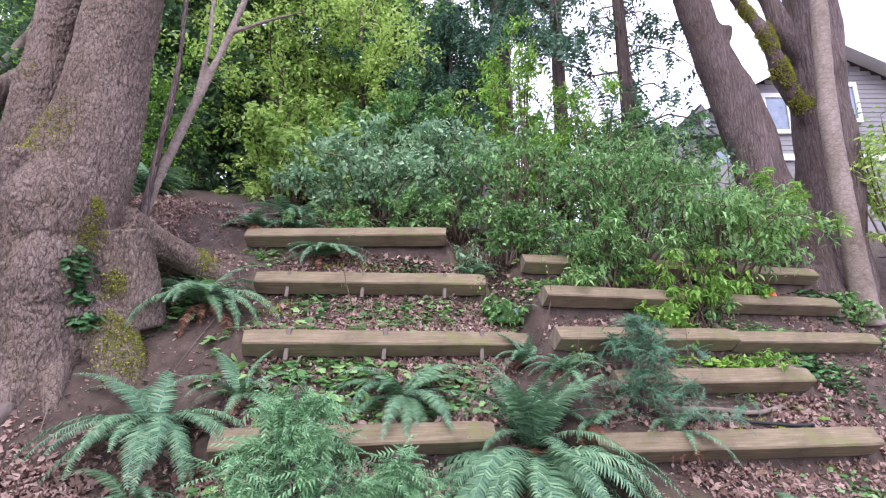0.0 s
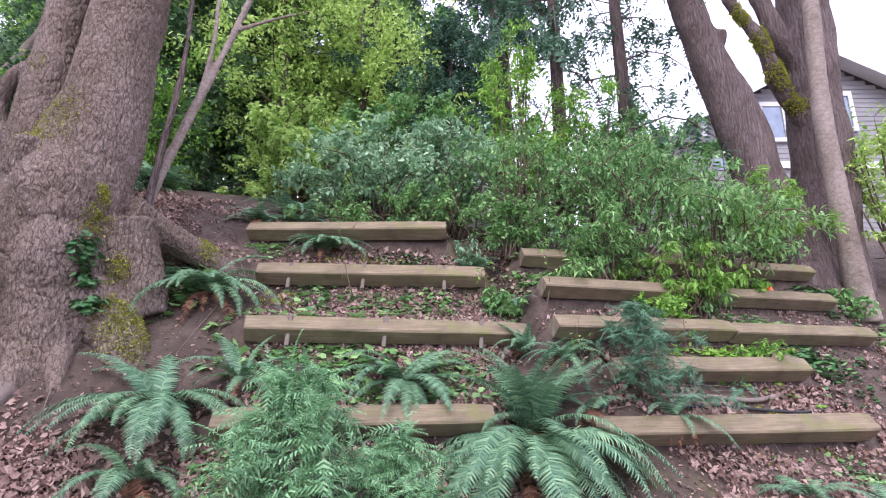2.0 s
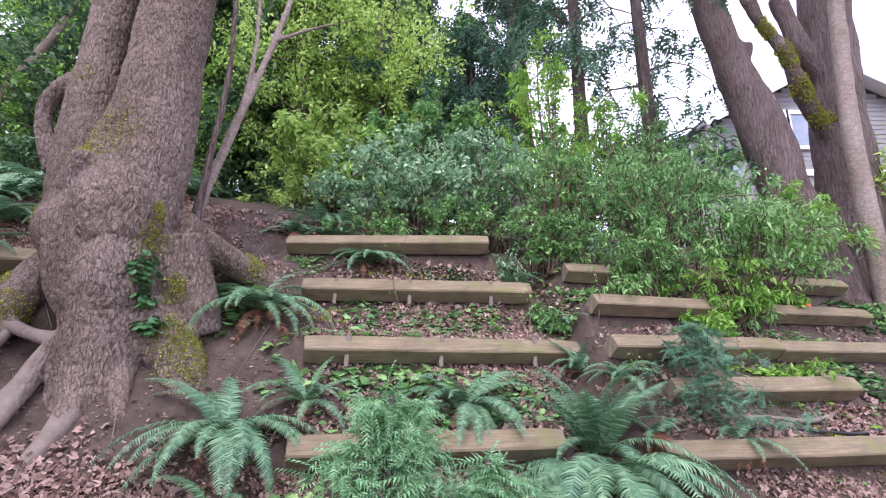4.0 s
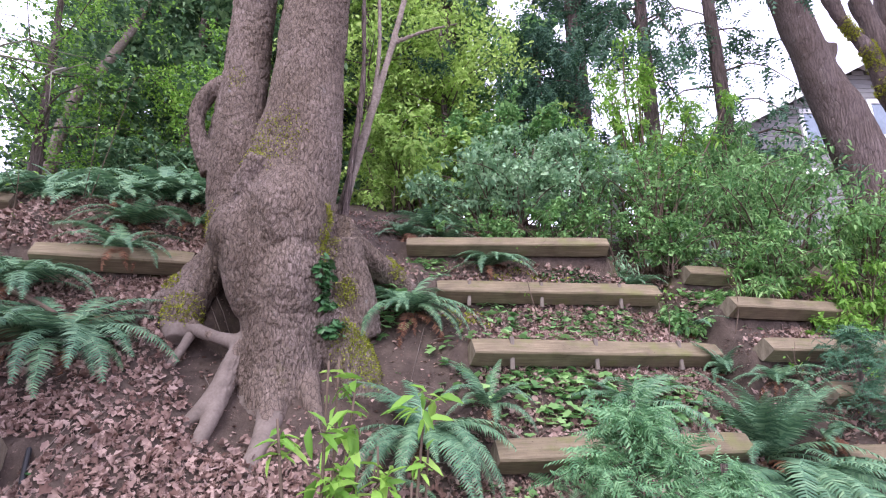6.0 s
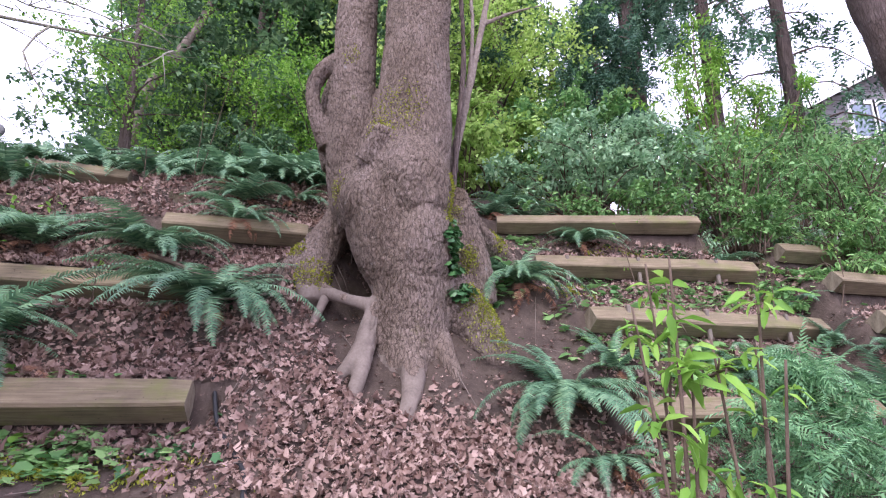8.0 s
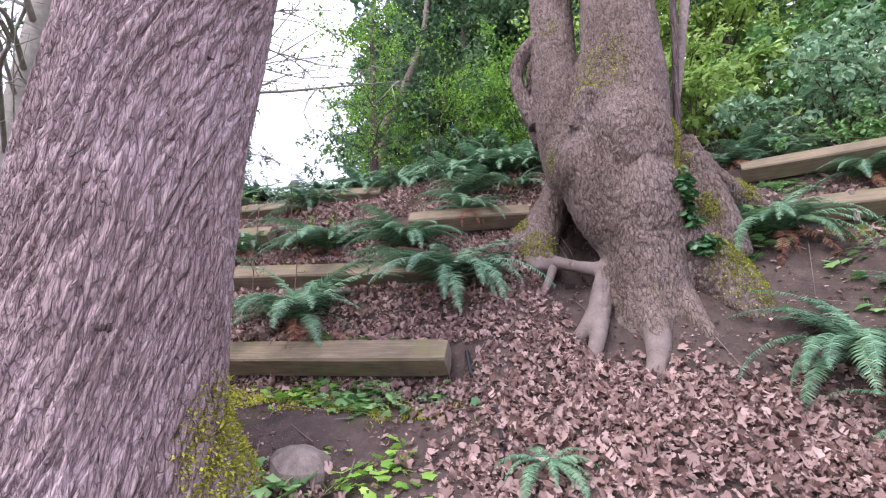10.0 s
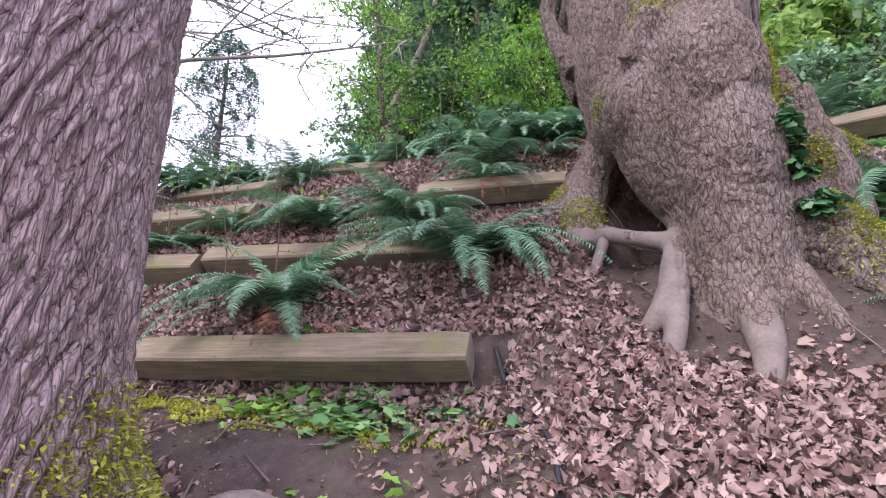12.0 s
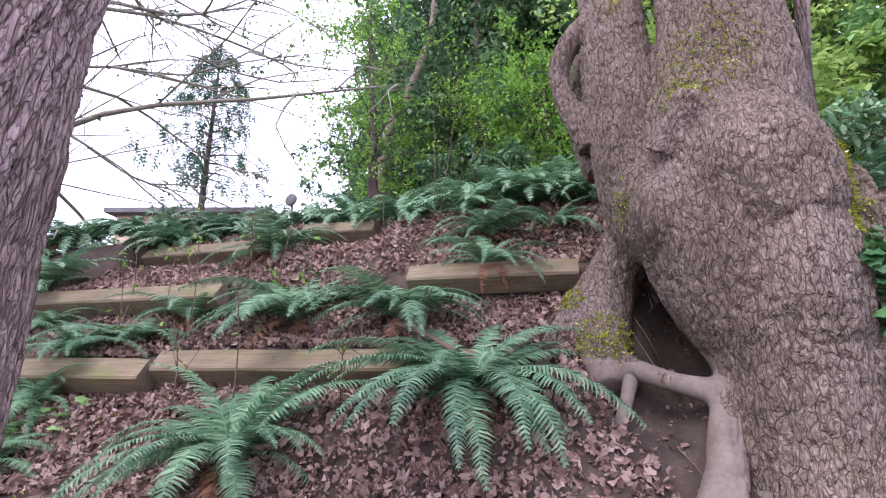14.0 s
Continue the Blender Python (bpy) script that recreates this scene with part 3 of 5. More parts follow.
    return tree, me, o


maple, maple_skin, maple_at = old_maple()


def single_trunk(name, label, points, radii, mat, flare=(), voxel=0.03, amount=0.03, furrow=14.0, limbs=(), cut=0.01, along=0.2):
    o = np.array(points[0], float)
    tree = thing(name, label, "tree", tuple(o))
    pieces = [tube(curve_points(points, 18) - o, radii, 20)]
    for pts, rad in list(flare) + list(limbs):
        pieces.append(tube(curve_points(pts, 12) - o, rad, 12))
    me = remeshed("trunk", pieces, voxel, 3)
    barked(me, amount, 2.2, o[0], furrow, cut, along)
    me.materials.clear()
    me.materials.append(mat)
    under("trunk", me, tree)
    return tree, me, o


def ridged_trunk(label, points, radii):
    """A tall trunk whose bark stands out in slanting, cracked ridges."""
    o = np.array(points[0], float)
    tree = thing("maple_tree", label, "tree", tuple(o))
    axis = curve_points(points, 60) - o
    rad = np.interp(np.linspace(0, 1, 60), np.linspace(0, 1, len(radii)), radii)
    zs = np.concatenate([np.linspace(0, 3.6, 420), np.linspace(3.7, axis[-1, 2], 24)])
    ang = np.radians(np.concatenate([np.linspace(-150, 95, 430), np.linspace(98, 207, 30)]))
    V = []
    for z in zs:
        cx, cy, r = np.interp(z, axis[:, 2], axis[:, 0]), np.interp(z, axis[:, 2], axis[:, 1]), np.interp(z, axis[:, 2], rad)
        for t in ang.tolist():
            slant = 0.30 + 0.22 * noise.noise((t * 0.9, z * 0.7, 3.0))
            s = t * 0.45 - slant * (z - 1.5) + 0.012 * noise.noise((t * 9, z * 7, 1.0))
            wob = 0.25 * noise.noise((t * 8, z * 8, 5.0))
            a = min(1.0, abs(noise.noise((s * 24 + wob, z * 2.8, 2.0))) * 3.2)
            b = min(1.0, abs(noise.noise((s * 40 + wob, z * 6.0, 7.0))) * 3.5)
            c = min(1.0, abs(noise.noise((s * 14, z * 17 + wob, 4.0))) * 5.0)
            d = 0.022 * a + 0.010 * b + 0.004 * c + 0.030 * noise.noise((math.cos(t) * 1.4, math.sin(t) * 1.4, z * 1.3))
            d += 0.20 * math.exp(-((t - 0.75) / 0.4) ** 2) * math.exp(-(max(z - 0.35, 0) / 0.3) ** 2) + 0.14 * math.exp(-((t + 0.6) / 0.4) ** 2) * math.exp(-(z / 0.35) ** 2)
            V.append((cx + (r + d - 0.01) * math.cos(t), cy + (r + d - 0.01) * math.sin(t), z))
    m = len(ang)
    i, j = np.meshgrid(np.arange(len(zs) - 1), np.arange(m), indexing="ij")
    j2 = (j + 1) % m
    me = raw_mesh("trunk", np.array(V), np.stack([i * m + j, i * m + j2, (i + 1) * m + j2, (i + 1) * m + j], -1).reshape(-1, 4), BARK_NEAR, smooth_faces=True)
    under("trunk", me, tree)
    return tree, me, o


near_maple, near_skin, near_at = ridged_trunk("tall maple trunk with long grey-brown bark ridges and a mossy foot", [(-4.87, 1.08, 0.1), (-4.85, 1.08, 0.7), (-4.83, 1.07, 1.4), (-4.755, 1.07, 2.4), (-4.66, 1.08, 3.6), (-4.47, 1.05, 6.0)], (0.52, 0.46, 0.425, 0.415, 0.40, 0.37))

single_trunk("maple_tree", "thick dark maple trunk leaning out over the terraces", [(5.02, 6.4, 2.0), (4.9, 6.45, 2.9), (4.72, 6.55, 4.0), (4.5, 6.55, 5.2), (4.1, 6.5, 6.5), (3.8, 6.5, 8.0)], (0.50, 0.42, 0.36, 0.32, 0.25, 0.22), BARK_DARK, voxel=0.04, amount=0.05, furrow=9.0,
    flare=[([(4.95, 6.3, 2.7), (4.7, 6.1, 2.4), (4.55, 6.0, 2.1)], (0.25, 0.2, 0.1))], limbs=[([(4.15, 6.5, 6.0), (4.35, 6.45, 6.35), (4.4, 6.4, 6.55)], (0.16, 0.12, 0.1))])
_, limb_skin, limb_at = single_trunk("maple_tree", "upright dark maple trunk with a mossy side limb", [(5.65, 6.75, 2.0), (5.72, 6.75, 3.0), (5.86, 6.7, 4.9), (6.03, 6.7, 7.0), (6.2, 6.7, 9.0)], (0.50, 0.43, 0.40, 0.37, 0.33), BARK_DARK, voxel=0.04, amount=0.05, furrow=9.0,
    flare=[([(5.3, 6.6, 3.0), (5.2, 6.4, 2.6), (5.1, 6.2, 2.2)], (0.25, 0.22, 0.12))], limbs=[([(5.6, 6.6, 5.0), (5.25, 6.5, 5.6), (5.0, 6.4, 6.3), (4.6, 6.4, 7.1), (4.4, 6.4, 8.0)], (0.15, 0.13, 0.12, 0.11, 0.1)), ([(5.8, 6.7, 6.0), (5.4, 6.6, 6.7), (5.2, 6.6, 7.6)], (0.2, 0.16, 0.12))])
single_trunk("young_maple", "slim smooth-barked young trunk leaning beside the big maples", [(5.3, 5.9, 1.9), (5.27, 5.9, 2.4), (5.26, 5.9, 3.6), (5.3, 5.9, 5.0), (5.45, 5.9, 6.6), (5.6, 5.9, 8.5)], (0.17, 0.14, 0.125, 0.12, 0.11, 0.09), BARK_SMOOTH, voxel=0.03, amount=0.008)
single_trunk("leaning_sapling", "slim pale bare sapling leaning out beside the old maple", [(-2.72, 4.02, 2.4), (-2.68, 4.08, 2.95), (-2.5, 4.3, 4.0), (-2.3, 4.57, 5.2), (-2.15, 4.7, 6.2)], (0.06, 0.05, 0.045, 0.037, 0.026), BARK_SMOOTH, voxel=0.015, amount=0.006, limbs=[([(-2.5, 4.3, 4.0), (-2.45, 4.35, 4.8), (-2.5, 4.4, 5.8)], (0.035, 0.028, 0.02)), ([(-2.33, 4.52, 5.0), (-2.0, 4.7, 5.3), (-1.6, 4.8, 5.5)], (0.03, 0.02, 0.012))])
single_trunk("leaning_sapling", "thin dark stem rising close against the old maple", [(-2.66, 4.0, 2.4), (-2.62, 4.0, 3.2), (-2.55, 4.05, 4.2), (-2.6, 4.1, 5.4), (-2.6, 4.1, 6.5)], (0.05, 0.035, 0.03, 0.025, 0.02), BARK_DARK, voxel=0.015, amount=0.006)

for kx, ky, kz, kr in ((-4.44, 1.26, 1.95, 0.024), (-4.37, 1.05, 2.33, 0.03), (-4.53, 0.79, 1.17, 0.0)):
    pieces = [ball((0, 0, 0), (kr, kr, kr * 0.7), 10, 7), ball((kr * 0.5, 0.0, kr * 0.25), (kr * 0.9, kr * 1.3, kr * 0.3), 10, 7)]
    if not kr:
        bow = [(-0.13, -0.085, 0.0), (-0.06, -0.05, 0.004), (0.0, 0.0, 0.0), (0.05, 0.055, -0.004), (0.085, 0.12, 0.0)]
        pieces = [tube(curve_points(bow, 18) + (0, 0, lip), (0.008, 0.026, 0.032, 0.026, 0.006), 10) for lip in (-0.026, 0.024)]
    knot = remeshed("knot", pieces, 0.008, 1)
    barked(knot, 0.012, 14.0, kz, 30.0, 0.006)
    knot.materials.clear()
    knot.materials.append(BARK_DARK)
    spot = under("knot", knot, near_maple, "dark dead branch knot" if kr else "long dark healed scar")
    spot.location = Vector((kx, ky, kz)) - Vector(near_at)


# ---- ferns ----
def frond_mesh(name, lift, drop, mat, pairs=30, seed=0, ragged=0.0):
    """A fern frond of length 1: a bowed stalk with paired tapering leaflets. lift, drop: degrees at its foot and tip."""
    rng = np.random.default_rng(seed)
    n = pairs
    s = np.linspace(0, 1, n + 6)
    ang = np.radians(lift + (drop - lift) * s ** 0.9)
    step = 1 / (n + 5)
    side = np.cumsum(rng.normal(0, 0.0035, n + 6))
    p = np.stack([np.concatenate([[0], np.cumsum(np.cos(ang[:-1]) * step)]), side, np.concatenate([[0], np.cumsum(np.sin(ang[:-1]) * step)])], -1)
    V, F = [], []
    for i in range(len(s) - 1):
        a, b = p[i], p[i + 1]
        r0, r1 = 0.006 * (1 - s[i] * 0.8), 0.006 * (1 - s[i + 1] * 0.8)
        k = len(V)
        V += [a + (0, r0, 0), a - (0, r0, 0), b - (0, r1, 0), b + (0, r1, 0), (a + b) / 2 + (0, 0, r0)]
        F += [(k, k + 1, k + 4), (k + 1, k + 2, k + 4), (k + 2, k + 3, k + 4), (k + 3, k, k + 4)]
    for i in range(4, len(s) - 1):
        f = (i - 4) / (len(s) - 5)
        size = 0.135 * (min(1, 0.55 + f * 2.2) if f < 0.25 else (1 - ((f - 0.25) / 0.78) ** 1.7)) + 0.008
        t = p[min(i + 1, len(p) - 1)] - p[i - 1]
        t /= np.linalg.norm(t)
        up = np.cross(t, (0, 1, 0))
        up = -up if up[2] < 0 and lift > 0 and ang[i] > -1.4 else up
        for sgn in (1, -1):
            if rng.random() < ragged:
                continue
            z = size * rng.uniform(0.88, 1.1)
            d = np.array((0, sgn, 0)) * 0.95 + t * (0.22 + 0.5 * f) - up * rng.uniform(0.05, 0.3)
            d /= np.linalg.norm(d)
            wide = t * 0.0128 * (30 / pairs) * (1.15 - 0.5 * f)
            b = p[i]
            k = len(V)
            V += [b - wide, b + wide * 1.3, b + d * z * 0.55 + wide * 0.95 + up * 0.006, b + d * z - up * 0.012, b + d * z * 0.55 - wide * 0.7 + up * 0.006]
            F += [(k, k + 1, k + 4), (k + 1, k + 2, k + 4), (k + 2, k + 3, k + 4)]
    return raw_mesh(name, np.array(V), np.array(F), mat)


UPRIGHT = [frond_mesh("frond", 82 - 4 * i, 18 - 16 * i, FERN, 44, i) for i in range(3)]
BACKWARD = [frond_mesh("frond", 72 - 5 * i, -18 - 14 * i, FERN, 44, 40 + i) for i in range(3)]
ARCHING = [frond_mesh("frond", 62 - 6 * i, -42 - 8 * i, FERN, 44, 5 + i) for i in range(4)]
HANGING = [frond_mesh("frond", 58 - 10 * i, -80 + 4 * i, FERN, 44, 11 + i) for i in range(3)]
LOWLYING = [frond_mesh("frond", 52 - 8 * i, -40 - 10 * i, FERN, 44, 17 + i) for i in range(3)]
WITHERED = [frond_mesh("dead_frond", 30 - 15 * i, -95, FERN_DEAD, 26, 23 + i, 0.25) for i in range(2)]
FAR_ARCH = [frond_mesh("frond", 60 - 8 * i, -45 - 8 * i, FERN, 17, 50 + i) for i in range(4)]
FAR_UP = [frond_mesh("frond", 78 - 5 * i, 5 - 16 * i, FERN, 17, 60 + i) for i in range(3)]
FERN_COUNT = [0]


def fern(x, y, size, count, kinds, facing=None, fan=360, dead=3, lift=0.0, label="sword fern with arching green fronds growing on the bank"):
    """A clump of fronds from one crown; facing, fan: the middle and width of the fan of fronds, in degrees."""
    FERN_COUNT[0] += 1
    rng = np.random.default_rng(100 + FERN_COUNT[0])
    z = float(height(x, y)) + lift
    clump = thing("sword_fern", label, "fern", (x, y, z + 0.02), "sword ferns on the bank")
    pool = [m for k in kinds for m in k]
    count, size = int(count * 1.45), size * 1.12
    face = -90 if facing is None else facing
    for i in range(count):
        a = face + fan * ((i + rng.uniform(0.15, 0.85)) / count - 0.5)
        uphill = abs((a + 72 + 180) % 360 - 180) > 95 and z > 0.9
        f = under("frond", (FAR_UP if uphill and FAR_ARCH in kinds else BACKWARD if uphill and UPRIGHT not in kinds else UPRIGHT if uphill else pool)[rng.integers(3 if uphill else len(pool))], clump)
        f.matrix_basis = Matrix.LocRotScale((rng.uniform(-0.03, 0.03), rng.uniform(-0.03, 0.03), 0), Euler((rng.uniform(-0.25, 0.25), rng.uniform(-0.22, 0.22), radians(a))), Vector((1, rng.uniform(0.85, 1.2), 1)) * size * rng.uniform(0.72, 1.08))
    for i in range(int(dead * 1.7)):
        f = under("dead_frond", WITHERED[i % 2], clump, "withered brown frond")
        f.matrix_basis = Matrix.LocRotScale((0, 0, 0), Euler((rng.uniform(-0.3, 0.3), rng.uniform(0, 0.3), radians(rng.uniform(0, 360)))), Vector((1, 1, 1)) * size * rng.uniform(0.4, 0.8))
    return clump


def rosette_leaf():
    """A round, shallowly lobed leaf on a bent stalk."""
    v, f = [(0, 0, 0), (0.02, 0.01, 0.5), (-0.02, 0.01, 0.5)], [(0, 1, 2)]
    k = len(v)
    v.append((0.05, 0, 0.5))
    for i in range(11):
        a = radians(-150 + 30 * i)
        r = 0.36 if i % 2 else 0.48
        v.append((0.2 + r * math.cos(a), r * math.sin(a), 0.5 + 0.06 * math.cos(2 * a) - 0.1 * (r - 0.36)))
    for i in range(10):
        f.append((k, k + 1 + i, k + 2 + i))
    return np.array(v), np.array(f)


ROSETTE = rosette_leaf()


def herbs(name, label, x, y, spread_x, spread_y, count, size, mat, seed):
    """A low patch of round-leaved plants on the ground."""
    rng = np.random.default_rng(seed)
    count = int(count * 1.8)
    clumps = rng.normal(0, 0.5, (max(count // 12, 2), 2)) * (spread_x, spread_y)
    pick = clumps[rng.integers(0, len(clumps), count)] + rng.normal(0, size * 1.4, (count, 2))
    px, py = x + pick[:, 0], y + pick[:, 1]
    pz = height(px, py)
    o = np.array((x, y, float(height(x, y))))
    places = np.stack([px, py, pz], -1) - o
    v, f = scatter(ROSETTE, places, turns(rng.uniform(0, 6.3, count), rng.normal(0, 0.3, count), rng.normal(0, 0.3, count)), rng.uniform(0.6, 1.3, count) * size)
    ob = new(name, raw_mesh(name, v, f, mat))
    ob.location = o
    return tagged(ob, label, "plant", "low herbs on the terraces", "stuff")


# ---- shrubs and trees ----
LEAF, NARROW, SMALL = leaf_shape(0.5), leaf_shape(0.28, 0.06, 0.25), small_leaf()


def spray_shape(pairs=9):
    """A flat, drooping twig of needles."""
    v, f = [], []
    step = 1.0 / pairs
    for i in range(pairs):
        x = i * step
        for s in (1, -1):
            k = len(v)
            v += [(x, 0, -x * x * 0.25), (x + 0.7 * step, 0, -(x + 0.06) ** 2 * 0.25), (x + 0.17 - 0.05 * x, s * (0.30 - 0.27 * x) * (1.0 if i % 2 else 0.75), -(x + 0.15) ** 2 * 0.25 - 0.05)]
            f.append((k, k + 1, k + 2))
    return np.array(v), np.array(f)


SPRAY, FAR_SPRAY = spray_shape(), spray_shape(5)


def crown_mesh(name, twigs, per, leaf, size, mat, rng, reach=0.16, hang=0.0):
    """Leaves gathered along twigs (start, end) as one crown."""
    a, b = np.array([t[0] for t in twigs]), np.array([t[1] for t in twigs])
    n = len(twigs) * per
    i = np.repeat(np.arange(len(twigs)), per)
    f = rng.random(n) ** 0.7
    p = a[i] + (b[i] - a[i]) * f[:, None] + rng.normal(0, reach, (n, 3)) * 0.5
    yaw = rng.uniform(0, 6.3, n)
    rot = turns(yaw, rng.normal(0.25 + hang, 0.55, n), rng.normal(0, 0.5, n))
    v, fc = scatter(leaf, p, rot, size * rng.uniform(0.55, 1.3, n))
    return raw_mesh(name, v, fc, mat)


def shrub(name, label, at, size, stems, twigs, per, leaf, leaf_size, mat, seed, lean=(0, 0), category="shrub", foot=None, hang=0.0, stem_mat=None):
    """A many-stemmed bush: stems from the ground, twigs on them, leaves along the twigs. at: the middle of its crown."""
    rng = np.random.default_rng(seed)
    at, size = np.array(at, float), np.array(size, float)
    fx, fy = foot if foot else (at[0], at[1])
    o = np.array((fx, fy, float(height(fx, fy)) - 0.02))
    bush = thing(name, label, category, tuple(o))
    tubes, segs = [], []
    for i in range(stems):
        a = i * 2.4 + rng.normal(0, 0.4)
        out = math.sqrt((i + 0.5) / stems) * rng.uniform(0.6, 1.5)
        top = math.sqrt(max(0.05, 1 - min(out, 1) ** 2)) * rng.uniform(0.5, 1.15) * (1 if rng.random() > 0.3 else -0.3)
        end = at + np.array((math.cos(a) * out, math.sin(a) * out, top)) * size
        start = o + np.array((rng.normal(0, size[0] * 0.15), rng.normal(0, size[1] * 0.15), 0))
        mid = start * 0.45 + end * 0.55 + rng.normal(0, 0.1, 3) * size + (0, 0, size[2] * 0.3)
        line = curve_points([start, mid, end], 10)
        tubes.append((line - o, (0.010 * size[2] + 0.005, 0.003), 5))
        for k in range(max(twigs // stems, 2)):
            j = rng.integers(3, 10)
            d = rng.normal(0, 1, 3) + (line[j] - line[j - 1]) / (np.linalg.norm(line[j] - line[j - 1]) + 1e-6) * 0.8
            d = d / np.linalg.norm(d) * rng.uniform(0.12, 0.42) * size.mean() * 0.85
            tip = line[j] + d - (0, 0, abs(hang) * 0.15)
            segs.append((line[j] - o, tip - o))
            if k % 2 == 0:
                tubes.append((np.array([line[j] - o, line[j] + d * 0.5 + rng.normal(0, 0.01, 3) - o, tip - o]), (0.004, 0.0015), 4))
    under("branchwork", tube_mesh("branchwork", tubes, stem_mat or STEM), bush, "thin brown woody stems")
    under("crown", crown_mesh("crown", segs, per, leaf, leaf_size, mat, rng, 0.05 * size.mean() + 0.02, hang), bush)
    return bush


def broadleaf(name, label, x, y, tall, wide, mat, seed, leaves=9000, leaf_size=0.16, low=0.25, leaf=None, bark=None, base=None):
    """A tree: tapered trunk, limbs, and a loose crown of leaf clumps with gaps."""
    rng = np.random.default_rng(seed)
    o = np.array((x, y, float(height(x, y)) - 0.05 if base is None else base))
    tree = thing(name, label, "tree", tuple(o))
    bend = rng.normal(0, 0.05 * tall, 2)
    trunk = curve_points([(0, 0, 0), (bend[0] * 0.4, bend[1] * 0.4, tall * 0.45), (bend[0], bend[1], tall * 0.95)], 12)
    tubes = [(trunk, (0.022 * tall, 0.005 * tall), 8)]
    segs = []
    limbs = 22
    for i in range(limbs):
        h = low + (0.95 - low) * (i + rng.random()) / limbs
        base_p = trunk[min(int(h * 11), 11)]
        a = i * 2.4 + rng.normal(0, 0.3)
        span = wide * (0.55 + 0.6 * math.sin(math.pi * min(1, (h - low) / (1 - low) * 0.8 + 0.15))) * rng.uniform(0.6, 1.1)
        tip = base_p + (math.cos(a) * span, math.sin(a) * span, span * rng.uniform(0.05, 0.5))
        line = curve_points([base_p, (base_p + tip) / 2 + rng.normal(0, 0.1 * span, 3), tip], 6)
        tubes.append((line, (0.007 * tall * (1.1 - h), 0.004), 5))
        for k in range(9):
            b = line[rng.integers(1, 6)]
            segs.append((b, b + rng.normal(0, 0.26 * span + 0.15, 3)))
    under("trunk", tube_mesh("trunk", tubes, bark or BARK_DARK), tree)
    per = max(leaves // len(segs), 5)
    under("crown", crown_mesh("crown", segs, per, leaf or SMALL, leaf_size, mat, rng, 0.22 * wide * 0.5), tree)
    return tree


def conifer(name, label, x, y, tall, wide, mat, seed, first=0.12, branches=60, sprays=46, spray_size=0.5, droop=0.5, radius=None, base=None, hang=0.5):
    """A conifer: straight trunk, whorls of drooping boughs hung with needle sprays."""
    rng = np.random.default_rng(seed)
    o = np.array((x, y, float(height(x, y)) - 0.05 if base is None else base))
    tree = thing(name, label, "tree", tuple(o))
    tubes = [(np.array([(0, 0, 0), (0.02 * rng.normal() * tall * 0.1, 0, tall * 0.5), (0, 0, tall)]), (radius or 0.018 * tall, 0.02), 10)]
    segs = []
    for i in range(branches):
        h = first + (0.98 - first) * (i + rng.random()) / branches
        a = i * 2.4 + rng.normal(0, 0.4)
        span = wide * (1.05 - h) ** 0.7 * rng.uniform(0.55, 1.1)
        b = np.array((0, 0, h * tall))
        c, s = math.cos(a), math.sin(a)
        line = curve_points([b, b + (c * span * 0.5, s * span * 0.5, span * 0.06), b + (c * span, s * span, -span * droop)], 6)
        tubes.append((line, (0.014 + 0.008 * span, 0.004) if tall > 2 else (0.004, 0.0015), 4))
        for k in range(7):
            j = rng.integers(1, 6)
            p = line[j]
            out = np.array((c, s, 0)) * rng.uniform(0, 0.35) + np.array((-s, c, 0)) * rng.normal(0, 0.3 if hang > 0 else 0.6) + (0, 0, -rng.uniform(0.05, 0.5) if hang > 0 else rng.normal(0.05, 0.1))
            segs.append((p, p + out * span * 0.6))
    under("trunk", tube_mesh("trunk", tubes, BARK_DARK), tree)
    per = max(int(sprays * (1.7 if tall > 2 else 1.0) / 7), 1)
    under("crown", crown_mesh("crown", segs, per, FAR_SPRAY if tall > 2 else SPRAY, spray_size * (0.72 if tall > 2 else 1.0), mat, rng, 0.12 if tall > 2 else 0.03, hang), tree)
    return tree


# ---- woods behind and above the bank ----
CONIFER_LABEL = "tall dark conifer with drooping boughs behind the bank"
for k, (x, y, tall, wide, first) in enumerate([(-5.2, 13.0, 17, 3.4, 0.05), (-1.9, 12.0, 18, 3.0, 0.12), (-3.6, 15.5, 20, 3.6, 0.05), (-10.2, 14.0, 16, 3.4, 0.03), (-12.0, 17.5, 17, 3.4, 0.03), (-8.2, 13.5, 15, 3.4, 0.04),]):
    conifer("conifer_tree", CONIFER_LABEL, x, y, tall, wide, NEEDLE, 300 + k, first, 70, 63, 0.75, 0.55)
conifer("conifer_tree", "slim cedar trunk with sparse hanging boughs behind the shrubs", 2.15, 7.9, 15, 2.2, NEEDLE, 320, 0.2, 44, 42, 0.5, 0.6, 0.15)
conifer("conifer_tree", "slim cedar trunk with a few ragged green boughs", 3.15, 7.3, 14, 1.7, NEEDLE, 321, 0.12, 40, 28, 0.42, 0.5, 0.14)
conifer("conifer_tree", "tall conifer trailing dark boughs over the shrubs", 1.25, 9.2, 16, 1.7, NEEDLE, 323, 0.2, 60, 70, 0.5, 0.7)
conifer("conifer_tree", "tall conifer trailing dark boughs over the shrubs", -1.6, 9.9, 17, 2.0, NEEDLE, 324, 0.2, 60, 70, 0.5, 0.7)
conifer("hemlock_tree", "young hemlock spreading dark flat boughs among the shrubs", 0.15, 8.2, 4.6, 1.9, NEEDLE, 322, 0.2, 34, 60, 0.42, 0.35)
